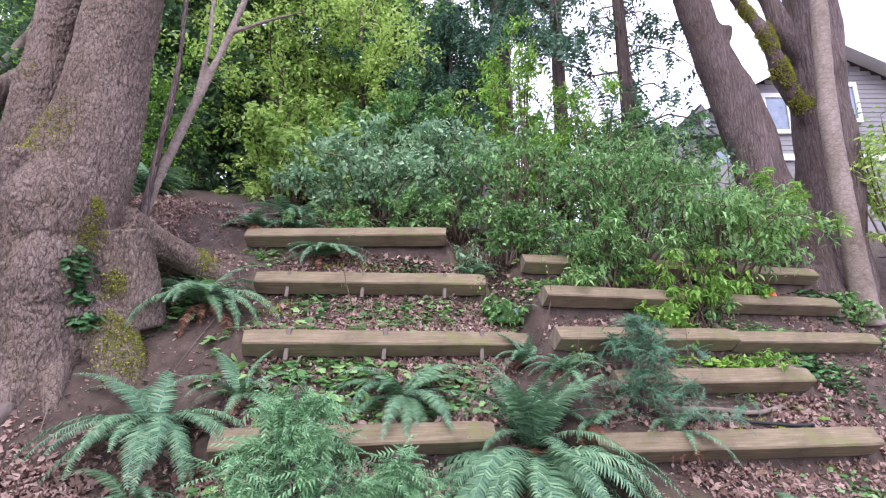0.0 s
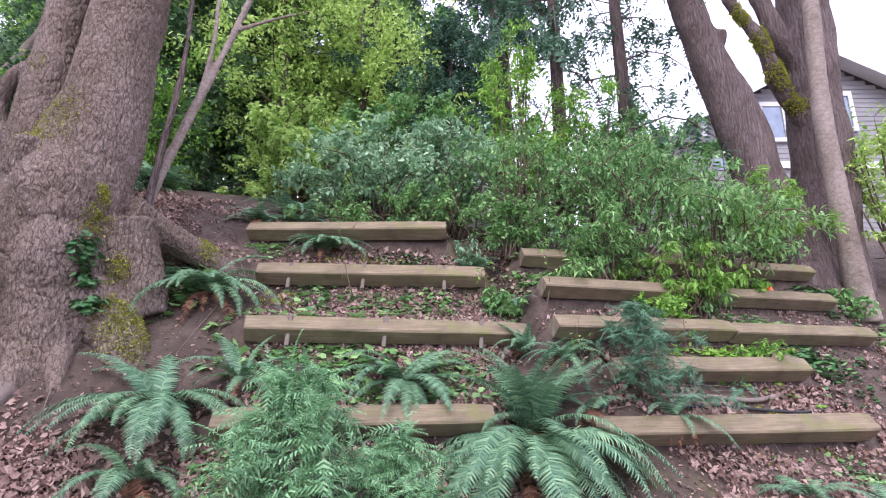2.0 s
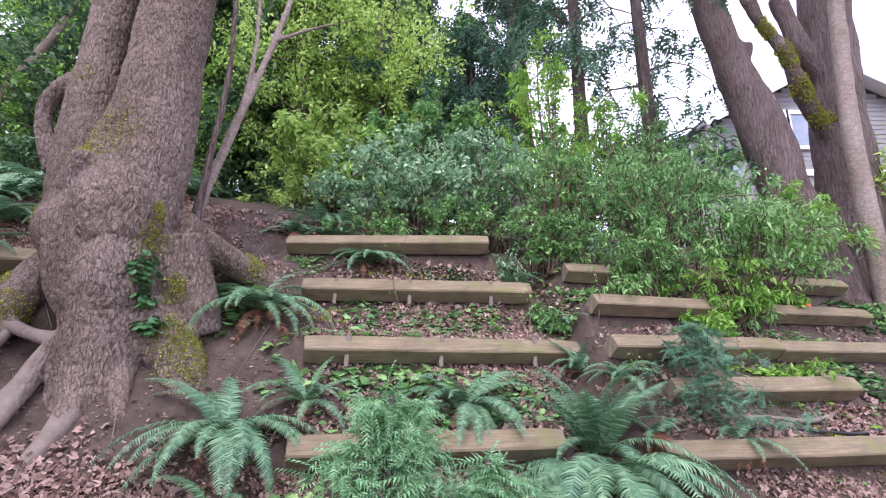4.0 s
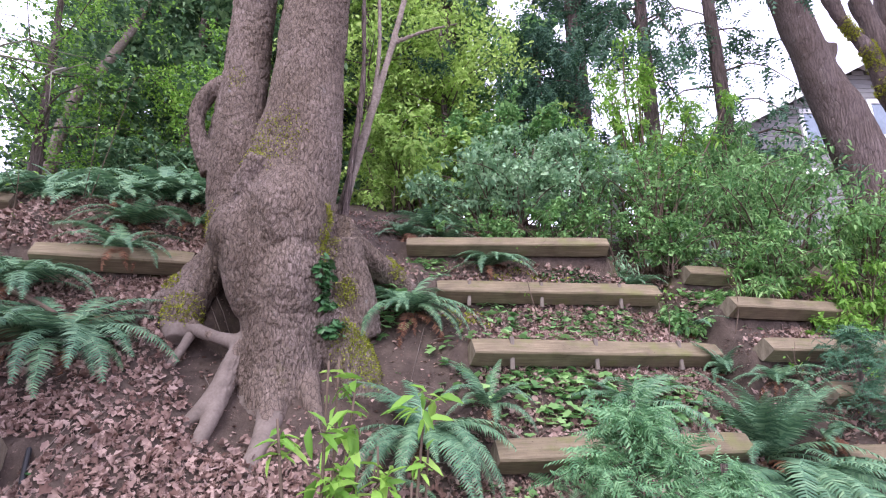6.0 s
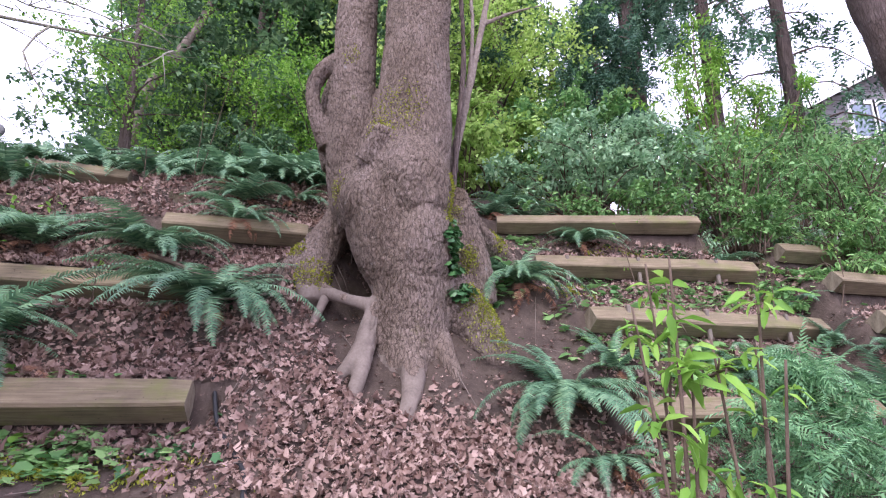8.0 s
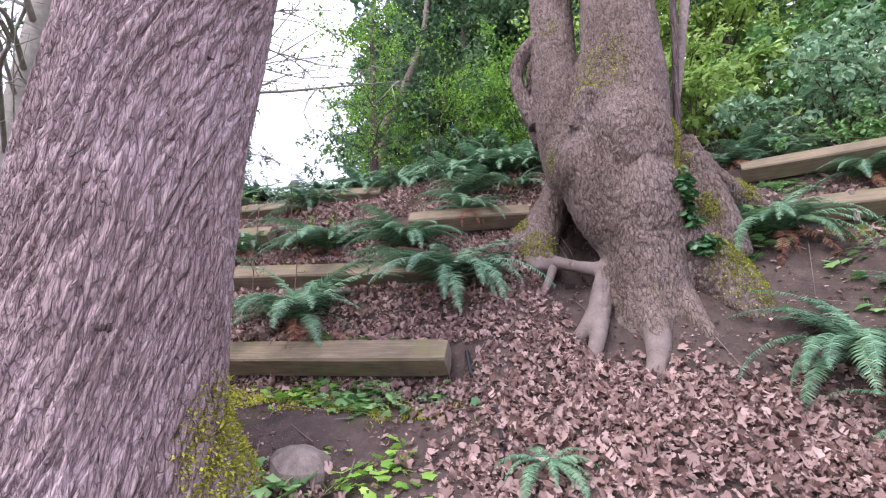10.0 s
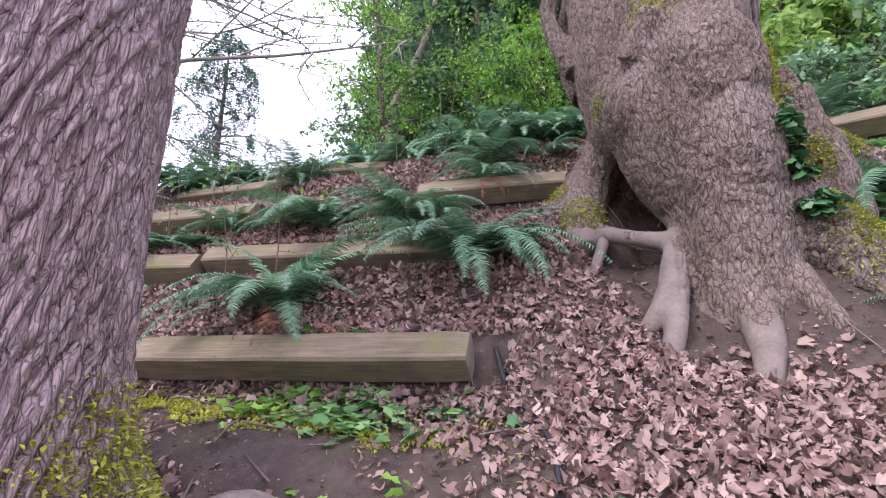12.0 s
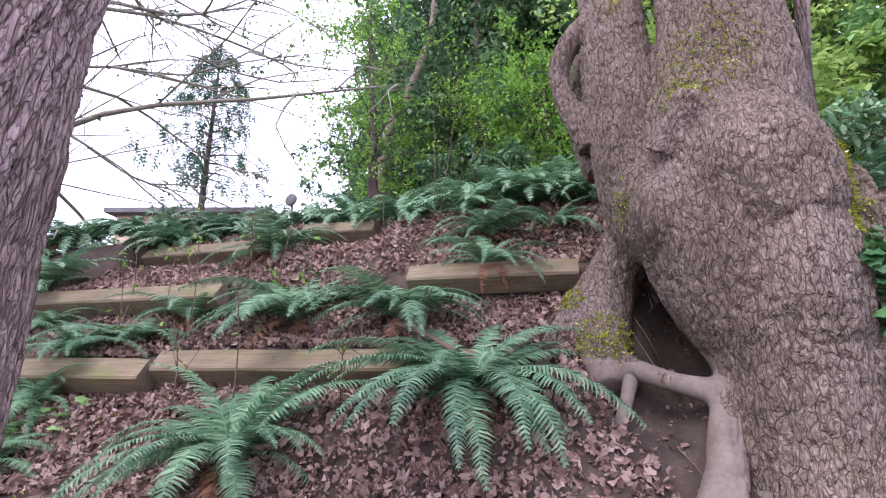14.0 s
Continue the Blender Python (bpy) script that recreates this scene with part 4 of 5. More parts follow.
for k, (x, y, tall, wide, mat, n, s, low) in enumerate([
        (-3.1, 8.6, 6.0, 1.5, YELLOWLEAF, 14000, 0.12, 0.1), (-1.6, 8.9, 5.0, 1.5, YELLOWLEAF, 13000, 0.12, 0.08), (-2.2, 10.5, 8.0, 1.9, YELLOWLEAF, 14000, 0.14, 0.1),
        (-0.5, 9.6, 5.2, 1.5, MIDLEAF, 6000, 0.12, 0.08), (-7.1, 9.2, 9.0, 2.3, DARKLEAF, 26000, 0.15, 0.03), (-9.3, 10.0, 9.5, 2.4, DARKLEAF, 25000, 0.15, 0.03), (-5.2, 9.4, 8.5, 2.1, DARKLEAF, 25000, 0.15, 0.03),
        (-8.0, 12.0, 12.0, 2.8, DARKLEAF, 16000, 0.24, 0.06), (-5.0, 11.5, 11.0, 2.6, DARKLEAF, 15000, 0.24, 0.06), (-7.4, 6.2, 4.4, 0.95, SPRING, 6500, 0.075, 0.3), (-6.2, 7.6, 3.2, 1.1, SPRING, 8000, 0.08, 0.1),
        (-5.0, 7.2, 2.6, 1.0, SPRING, 6500, 0.08, 0.08), (8.2, 7.0, 3.6, 1.4, SPRING, 3000, 0.12, 0.1), (-10.6, 10.6, 9.0, 1.5, DARKLEAF, 15000, 0.14, 0.02), (-11.5, 12.6, 10.0, 2.0, MIDLEAF, 14000, 0.16, 0.03)]):
    label = {"dark_forest_leaf": "dense dark-leaved tree in the wood above the bank", "bright_spring_leaf": "small tree in bright spring leaf above the ferns", "yellow_green_leaf": "yellow-green leafy small tree behind the shrubs"}.get(mat.name, "fresh green small tree behind the shrubs")
    big = mat in (YELLOWLEAF, SPRING)
    broadleaf("woodland_tree", label, x, y, tall, wide, mat, 400 + k, int(n * (0.95 if big else 1)), s * (0.78 if big else 1), low, LEAF if big else SMALL)

single_trunk("leaning_tree", "slender grey trunk leaning among the trees above the ferns", [(-8.30, 7.38, float(height(-8.30, 7.38)) - 0.1), (-8.2, 7.4, 5.75), (-7.88, 7.5, 6.55), (-7.54, 7.6, 7.47), (-7.35, 7.7, 8.35), (-7.29, 7.8, 9.74)], (0.11, 0.10, 0.085, 0.075, 0.065, 0.05), BARK_SMOOTH, voxel=0.025, amount=0.01)

# ---- shrubs on the top terraces ----
shrub("rhododendron_shrub", "rounded grey-green evergreen shrub above the top timber", (-1.0, 5.95, 3.75), (0.95, 0.7, 0.8), 34, 280, 24, LEAF, 0.08, BLUELEAF, 501, foot=(-1.0, 6.0))
shrub("rhododendron_shrub", "smaller grey-green evergreen shrub behind the timber", (0.1, 6.1, 3.85), (0.9, 0.6, 0.85), 30, 240, 24, LEAF, 0.075, BLUELEAF, 502, foot=(0.1, 6.0))
shrub("leafy_shrub", "tangled mid-green shrub with dark crooked stems", (0.95, 5.7, 3.5), (1.05, 0.65, 0.95), 32, 280, 13, LEAF, 0.065, MIDLEAF, 503, foot=(0.8, 5.6))
shrub("leafy_shrub", "wide bright green shrub arching over the terraces", (2.35, 5.4, 3.25), (1.3, 0.75, 1.0), 40, 380, 14, NARROW, 0.085, MIDLEAF, 504, foot=(2.2, 5.55), hang=0.2)
shrub("leafy_shrub", "bright green shrub hanging over the timber edges", (3.15, 4.95, 2.8), (0.95, 0.6, 0.8), 30, 260, 14, NARROW, 0.085, MIDLEAF, 505, foot=(3.2, 5.4), hang=0.3)
shrub("tall_thin_shrub", "tall thin spray of bright leaves above the shrubs", (1.25, 6.4, 4.9), (0.9, 0.5, 1.5), 22, 220, 22, NARROW, 0.095, SPRING, 506, foot=(1.1, 6.3))
shrub("tall_thin_shrub", "airy spray of fresh leaves before the cedar trunks", (2.4, 6.6, 4.5), (0.9, 0.5, 1.2), 20, 180, 20, NARROW, 0.09, MIDLEAF, 514, foot=(2.3, 6.5))
shrub("leafy_shrub", "low fresh green growth along the top timber", (-0.5, 5.4, 3.18), (1.2, 0.25, 0.25), 26, 150, 16, LEAF, 0.065, MIDLEAF, 507, foot=(-0.5, 5.45))
shrub("leafy_shrub", "yellow-green undergrowth beside the old maple", (-2.2, 6.9, 4.3), (1.2, 0.7, 1.2), 30, 260, 24, SMALL, 0.11, YELLOWLEAF, 508, foot=(-2.2, 6.9))
shrub("leafy_shrub", "light green undergrowth behind the evergreen shrubs", (-0.7, 7.1, 4.7), (1.3, 0.6, 1.1), 30, 260, 24, SMALL, 0.10, MIDLEAF, 515, foot=(-0.7, 7.1))
shrub("leafy_shrub", "low tangle of green brush between the timbers", (0.75, 5.0, 2.85), (0.55, 0.3, 0.4), 20, 130, 16, LEAF, 0.06, MIDLEAF, 517, foot=(0.75, 5.05))
shrub("leafy_shrub", "low tangle of green brush between the timbers", (1.75, 4.95, 2.72), (0.7, 0.3, 0.4), 24, 150, 16, NARROW, 0.08, MIDLEAF, 518, foot=(1.75, 5.0))
shrub("leafy_shrub", "low fresh growth hanging over a timber", (2.6, 4.75, 2.3), (0.6, 0.25, 0.35), 20, 120, 14, NARROW, 0.08, SPRING, 519, foot=(2.6, 4.85), hang=0.3)
shrub("leafy_shrub", "fresh green brush under the leaning maples", (4.1, 5.85, 3.1), (0.7, 0.5, 0.7), 22, 160, 20, NARROW, 0.09, SPRING, 509, foot=(4.1, 5.95))
shrub("leafy_shrub", "tangled fresh brush before the low wing of the house", (4.0, 8.2, 4.9), (1.5, 0.6, 1.2), 30, 260, 24, SMALL, 0.11, MIDLEAF, 516, foot=(4.0, 8.2))
shrub("leafy_shrub", "green brush filling the ground behind the tangled shrubs", (1.7, 7.5, 4.5), (1.3, 0.5, 1.0), 28, 260, 24, SMALL, 0.10, MIDLEAF, 520, foot=(1.7, 7.5))
shrub("leafy_shrub", "green brush filling the ground before the cedar trunks", (2.9, 7.0, 4.1), (1.0, 0.4, 0.9), 26, 230, 22, SMALL, 0.09, MIDLEAF, 521, foot=(2.9, 7.0))
shrub("leafy_shrub", "dark low brush at the skyline above the ferns", (-5.9, 6.3, 4.1), (1.1, 0.6, 0.5), 26, 200, 24, SMALL, 0.09, DARKLEAF, 510, foot=(-5.9, 6.3))
shrub("leafy_shrub", "bright brush beside the slim young trunk", (6.6, 6.3, 3.9), (0.7, 0.5, 1.4), 24, 180, 20, NARROW, 0.11, YELLOWLEAF, 511, foot=(6.5, 6.4))
shrub("tall_seedling", "tall bright green seedling with lance-shaped leaves", (-2.07, 1.24, 1.40), (0.13, 0.12, 0.24), 5, 26, 6, leaf_shape(0.3, 0.08, 0.2), 0.072, SPRING, 512, category="seedling", foot=(-2.08, 1.24))
shrub("tall_seedling", "slender bright green seedling beside the first", (-1.88, 1.20, 1.30), (0.10, 0.10, 0.22), 4, 20, 6, leaf_shape(0.3, 0.08, 0.2), 0.068, SPRING, 513, category="seedling", foot=(-1.9, 1.20))

for k, (x, y, wide, tall, mat, n) in enumerate([(2.15, 4.62, 0.35, 0.30, SPRING, 60), (2.75, 4.95, 0.4, 0.32, MIDLEAF, 70), (1.95, 5.15, 0.45, 0.4, MIDLEAF, 70), (1.35, 4.62, 0.35, 0.34, MIDLEAF, 60), (3.3, 5.25, 0.35, 0.3, SPRING, 60), (2.95, 4.45, 0.28, 0.2, SPRING, 44), (0.55, 4.62, 0.28, 0.3, MIDLEAF, 50), (1.25, 5.3, 0.5, 0.45, BLUELEAF, 70), (4.9, 5.75, 0.4, 0.45, MIDLEAF, 60), (0.2, 5.35, 0.4, 0.3, BLUELEAF, 60), (-1.1, 5.35, 0.35, 0.24, MIDLEAF, 50)]):
    z = float(height(x, y))
    shrub("low_bush", "low leafy bush spilling over a terrace timber", (x, y, z + tall * 0.45), (wide, 0.22, tall * 0.6), 12, n, 10, NARROW if k % 2 else LEAF, 0.07, mat, 540 + k, foot=(x, y + 0.05), hang=0.25)


def stalk(x, y, tall, seed, leaves=10):
    """One thin upright stem with a few small leaves."""
    rng = np.random.default_rng(seed)
    o = np.array((x, y, float(height(x, y)) - 0.02))
    plant = thing("thin_stalk", "thin brown upright stalk with a few small leaves", "plant", tuple(o), "thin stalks on the terraces")
    top = np.array((rng.normal(0, 0.10) * tall, rng.normal(0, 0.06) * tall, tall))
    line = curve_points([(0, 0, 0), top * 0.5 + rng.normal(0, 0.025, 3), top], 10)
    tubes, segs = [(line, (0.006, 0.002), 5)], []
    for k in range(5):
        p = line[rng.integers(3, 10)]
        e = p + rng.normal(0, 0.09, 3) + (0, 0, 0.06)
        tubes.append((np.array([p, (p + e) / 2, e]), (0.003, 0.0015), 3)), segs.append((p, e))
    under("stem", tube_mesh("stem", tubes, STEM), plant)
    under("leaves", crown_mesh("leaves", segs, max(leaves // 5, 1), LEAF, 0.045, SPRING, rng, 0.03), plant)


for k, (x, y, tall, n) in enumerate([(-5.55, 2.75, 0.75, 8), (-5.9, 2.62, 0.55, 6), (-6.25, 2.85, 0.8, 12), (-6.6, 2.9, 0.7, 10), (-6.9, 2.75, 0.6, 14), (-5.7, 3.4, 0.7, 10), (-6.0, 3.35, 0.6, 12), (-6.35, 3.4, 0.75, 12), (-7.2, 2.9, 0.7, 16), (-7.0, 3.3, 0.7, 16), (-5.35, 3.8, 0.5, 8), (-4.95, 2.95, 0.5, 6), (0.3, 4.35, 0.55, 12), (-0.85, 4.5, 0.6, 10), (0.95, 4.4, 0.6, 12), (1.15, 3.9, 0.5, 10), (2.1, 4.2, 0.45, 12), (-5.2, 4.35, 1.5, 20), (-5.28, 4.4, 1.1, 10)]):
    stalk(x, y, tall, 900 + k, n)

# ---- small conifers ----
conifer("cedar_sapling", "feathery light green cedar sapling below the timbers", -0.78, 2.62, 0.85, 0.66, CEDARGREEN, 330, 0.05, 46, 21, 0.18, 0.15, 0.012, hang=-0.1)
conifer("cedar_sapling", "small feathery cedar sapling among the ferns", -0.25, 2.75, 0.5, 0.45, CEDARGREEN, 331, 0.05, 30, 14, 0.16, 0.15, 0.010, hang=-0.1)
conifer("fir_sapling", "small blue-green fir sapling growing between timbers", 1.58, 3.86, 0.88, 0.74, FIRGREEN, 332, 0.06, 34, 30, 0.12, -0.05, 0.012, hang=-0.15)

# ---- sword ferns, the large ones first ----
fern(0.66, 3.74, 0.82, 20, (UPRIGHT, UPRIGHT, ARCHING), 90, 360, 8, label="large sword fern with upright fronds above a timber")
fern(0.60, 3.40, 0.92, 28, (HANGING, HANGING, ARCHING), -90, 220, 8, 0.06, label="large sword fern hanging its fronds down the bank")
fern(-1.90, 3.24, 0.70, 18, (ARCHING, HANGING, HANGING), -110, 270, 5, label="sword fern arching over leaf litter by the old maple")
fern(-2.05, 4.10, 0.68, 18, (ARCHING, HANGING), -90, 360, 4)
fern(-0.32, 3.76, 0.62, 18, (ARCHING, HANGING), -90, 300, 4)
fern(-1.25, 4.96, 0.55, 16, (ARCHING, LOWLYING), -90, 300, 3)
fern(0.28, 5.02, 0.42, 9, (ARCHING,), -90, 300, 3)
fern(-1.45, 3.5, 0.45, 9, (ARCHING, UPRIGHT), -90, 300, 2)
fern(-4.34, 3.24, 0.84, 26, (ARCHING, HANGING, LOWLYING), -100, 330, 8, label="big blue-green sword fern hanging over leaf litter")
fern(-3.27, 2.07, 0.30, 10, (ARCHING, HANGING), -90, 330, 2, label="small sword fern in leaf litter beside the path")
fern(-5.32, 2.60, 0.78, 22, (LOWLYING, ARCHING), -100, 360, 6)
fern(-5.02, 3.58, 0.72, 20, (ARCHING, LOWLYING), -90, 360, 4)
fern(-5.75, 3.35, 0.75, 18, (LOWLYING, ARCHING), 180, 300, 4)
fern(-6.44, 3.71, 0.68, 16, (ARCHING, LOWLYING), -90, 360, 3)
fern(-4.70, 4.36, 0.58, 14, (ARCHING, LOWLYING), -90, 360, 3)
fern(-4.25, 4.55, 0.5, 12, (ARCHING, LOWLYING), -90, 360, 3)
fern(-4.55, 3.95, 0.5, 11, (ARCHING, HANGING), -90, 330, 3)
fern(-1.95, 5.75, 0.6, 12, (ARCHING, LOWLYING), -90, 360, 8, label="sword fern with many withered fronds above the top timber")
fern(-1.45, 5.9, 0.5, 11, (ARCHING, LOWLYING), -90, 360, 8, label="sword fern with many withered fronds above the top timber")
fern(-2.2, 5.35, 0.55, 12, (ARCHING, LOWLYING), -90, 360, 8, label="sword fern with withered fronds beside the old maple")
fern(-1.7, 5.45, 0.55, 10, (ARCHING, LOWLYING), -90, 360, 12, label="sword fern sunk in its own withered fronds")
fern(0.75, 4.28, 0.42, 10, (ARCHING, UPRIGHT), -90, 360, 5)
fern(0.72, 4.72, 0.45, 11, (ARCHING, LOWLYING), -90, 360, 4)
fern(1.0, 4.0, 0.4, 9, (ARCHING, LOWLYING), -60, 360, 5)
fern(-7.0, 2.55, 0.55, 12, (ARCHING, LOWLYING), -90, 360, 3)
fern(-6.6, 3.1, 0.55, 12, (ARCHING, LOWLYING), -90, 360, 3)
fern(2.35, 3.25, 0.38, 7, (ARCHING, LOWLYING), -90, 360, 14)
fern(3.1, 2.95, 0.42, 6, (ARCHING, LOWLYING), -90, 360, 14)
fern(1.75, 3.75, 0.42, 5, (ARCHING, LOWLYING), -90, 360, 12)
fern(2.75, 3.15, 0.4, 3, (LOWLYING,), -90, 360, 12)
fern(1.1, 3.72, 0.4, 4, (LOWLYING,), -60, 360, 12)
fern(4.95, 5.05, 0.5, 11, (ARCHING, LOWLYING), -90, 360, 3)
fern(-0.1, 2.75, 0.4, 9, (HANGING, ARCHING), -90, 260, 3)
fern(-1.75, 2.85, 0.45, 8, (HANGING, ARCHING), -90, 240, 3)
fern_rng = np.random.default_rng(77)
for i in range(52):
    fx = fern_rng.uniform(-8.6, -3.9)
    fy = 4.75 + 0.33 * (fx + 4) * 0.75 + fern_rng.uniform(0, 1.7)
    fern(fx, fy, fern_rng.uniform(0.45, 0.75), int(fern_rng.integers(11, 17)), (FAR_ARCH,), -90, 360, 1, label="sword fern in the thick growth at the top of the bank")
for i in range(7):
    fx = fern_rng.uniform(-8.4, -6.3)
    fern(fx, 2.35 + 0.28 * (fx + 6.3) + fern_rng.uniform(-0.2, 0.8), fern_rng.uniform(0.4, 0.6), 10, (ARCHING, LOWLYING), -90, 360, 2)

for k, (x, y, z, yaw, size) in enumerate([(-4.98, 2.42, 1.27, -118, 0.42), (-4.93, 2.40, 1.26, -104, 0.36), (-5.02, 2.44, 1.28, -70, 0.30), (-4.88, 2.46, 1.26, -20, 0.34)]):
    debris = tagged(new("dead_frond", WITHERED[k % 2]), "withered brown fern frond fallen over a timber", "dead frond", "fallen dead fronds")
    debris.matrix_world = Matrix.LocRotScale((x, y, z), Euler((0.1 * k, -0.05, radians(yaw))), Vector((1, 0.8, 0.6)) * size)

for i in range(14):
    fx = fern_rng.uniform(-10.4, -8.2)
    fern(fx, 2.3 + 0.3 * (fx + 9.3) + fern_rng.uniform(0, 1.6), fern_rng.uniform(0.5, 0.75), 12, (FAR_ARCH,), -90, 360, 1, label="sword fern in the thick growth at the end of the bank")

# ---- low herbs ----
HERB = "patch of low round-leaved green herbs on a terrace"
for k, (x, y, sx, sy, n, size, mat) in enumerate([
        (-0.75, 3.74, 0.65, 0.13, 260, 0.095, MIDLEAF), (0.1, 3.98, 0.4, 0.12, 120, 0.08, MIDLEAF), (-0.55, 4.42, 0.25, 0.10, 110, 0.075, MIDLEAF), (0.0, 4.5, 0.2, 0.10, 70, 0.07, MIDLEAF), (-1.2, 4.45, 0.12, 0.08, 40, 0.08, MIDLEAF),
        (-0.5, 4.86, 0.5, 0.08, 110, 0.05, IVY), (-1.9, 4.92, 0.12, 0.07, 50, 0.06, MIDLEAF), (-4.45, 2.28, 0.30, 0.07, 120, 0.075, MIDLEAF), (-4.9, 2.25, 0.2, 0.06, 50, 0.07, SPRING), (-4.05, 2.42, 0.1, 0.05, 36, 0.06, IVY), (-3.95, 1.72, 0.10, 0.16, 34, 0.07, SPRING),
        (-4.25, 1.42, 0.09, 0.05, 22, 0.09, MIDLEAF), (-2.32, 4.1, 0.13, 0.10, 80, 0.10, MIDLEAF), (3.7, 4.7, 0.5, 0.15, 170, 0.07, IVY), (2.6, 4.45, 0.5, 0.12, 170, 0.08, SPRING), (3.2, 4.85, 0.5, 0.12, 150, 0.07, MIDLEAF), (2.9, 3.62, 0.35, 0.1, 40, 0.06, MIDLEAF),
        (3.2, 3.3, 0.3, 0.1, 34, 0.08, MIDLEAF), (0.6, 4.7, 0.3, 0.15, 120, 0.06, MIDLEAF), (1.1, 4.9, 0.5, 0.2, 220, 0.07, MIDLEAF), (-4.2, 3.25, 0.08, 0.06, 26, 0.05, IVY), (-6.9, 2.3, 0.3, 0.08, 30, 0.08, MIDLEAF), (-1.35, 2.95, 0.3, 0.1, 60, 0.06, MIDLEAF), (4.6, 5.6, 0.3, 0.2, 130, 0.07, IVY), (5.3, 5.4, 0.4, 0.2, 120, 0.08, MIDLEAF), (0.25, 3.2, 0.3, 0.12, 60, 0.06, IVY)]):
    herbs("herb_patch", HERB, x, y, sx, sy, n, size, mat, 600 + k)


# ---- moss and ivy on the trunks ----
def on_skin(me, o, spots, per, rng):
    """Places and normals on a trunk's skin round some spots (x, y, z, radius)."""
    n = len(me.vertices)
    co, no = np.empty(n * 3, np.float32), np.empty(n * 3, np.float32)
    me.vertices.foreach_get("co", co), me.vertices.foreach_get("normal", no)
    co, no = co.reshape(-1, 3) + o, no.reshape(-1, 3)
    P, N = [], []
    for x, y, z, r in spots:
        d = np.linalg.norm((co - (x, y, z)) * (1, 1, 0.8), axis=1)
        near = np.where(d < r * (0.55 + 0.5 * rng.random(n)))[0]
        if len(near):
            pick = near[rng.integers(0, len(near), int(per * r * r * 100))]
            P.append(co[pick] + rng.normal(0, 0.008, (len(pick), 3))), N.append(no[pick])
    return np.vstack(P), np.vstack(N)


def clothe(name, label, category, me, o, spots, per, leaf, size, mat, seed, flat=False):
    rng = np.random.default_rng(seed)
    p, nrm = on_skin(me, o, spots, per, rng)
    n = len(p)
    if flat:
        d = nrm * 0.35 + np.stack([rng.normal(0, 0.5, n), rng.normal(0, 0.5, n), -rng.random(n)], -1)
    else:
        d = nrm + rng.normal(0, 0.7, (n, 3))
    yaw, pitch = np.arctan2(d[:, 1], d[:, 0]), -np.arctan2(d[:, 2], np.hypot(d[:, 0], d[:, 1]))
    c = p.mean(0)
    v, f = scatter(leaf, p + nrm * size * (0.35 if flat else 0.0) - c, turns(yaw, pitch, rng.uniform(-0.6, 0.6, n)), size * rng.uniform(0.5, 1.3, n))
    ob = new(name, raw_mesh(name, v, f, mat))
    ob.location = c
    return tagged(ob, label, category)


clothe("moss_patch", "yellow-green moss on the old maple's back root", "moss", maple_skin, maple_at, [(-3.72, 3.55, 1.9, 0.16), (-3.85, 3.75, 2.1, 0.14)], 420, SMALL, 0.022, MOSS, 701)
clothe("moss_patch", "yellow-green moss on the old maple's trunk and side root", "moss", maple_skin, maple_at, [(-2.64, 3.42, 2.45, 0.13), (-2.6, 3.46, 2.7, 0.10), (-2.48, 3.5, 2.1, 0.13), (-2.33, 3.55, 1.6, 0.2), (-2.45, 3.5, 1.75, 0.16), (-2.2, 4.3, 2.45, 0.12)], 330, SMALL, 0.02, MOSS, 702)
clothe("moss_patch", "thin olive moss in the fork of the old maple", "moss", maple_skin, maple_at, [(-3.25, 3.35, 3.1, 0.12), (-3.1, 3.4, 3.3, 0.26), (-3.5, 3.45, 2.62, 0.12), (-3.55, 3.6, 3.95, 0.1)], 120, SMALL, 0.018, MOSS, 703)
clothe("moss_patch", "yellow-green moss at the foot of the tall maple", "moss", near_skin, near_at, [(-4.48, 1.35, 0.72, 0.26), (-4.41, 1.4, 0.55, 0.2)], 330, SMALL, 0.02, MOSS, 704)
clothe("ivy", "dark green ivy climbing the old maple's side", "ivy", maple_skin, maple_at, [(-2.62, 3.35, 2.2, 0.12), (-2.56, 3.33, 2.0, 0.12), (-2.54, 3.33, 1.8, 0.12), (-2.56, 3.33, 1.62, 0.1)], 60, ROSETTE, 0.06, IVY, 705, True)

# ---- house above the bank ----
def box(bm, x0, x1, y0, y1, z0, z1):
    bmesh.ops.create_cube(bm, size=1, matrix=Matrix.Translation(((x0 + x1) / 2, (y0 + y1) / 2, (z0 + z1) / 2)) @ Matrix.Diagonal((x1 - x0, y1 - y0, z1 - z0, 1)))


def boxed(name, spans, mat, parent, label=""):
    bm = bmesh.new()
    for s in spans:
        box(bm, *s)
    return part(name, bm, mat, parent, label)


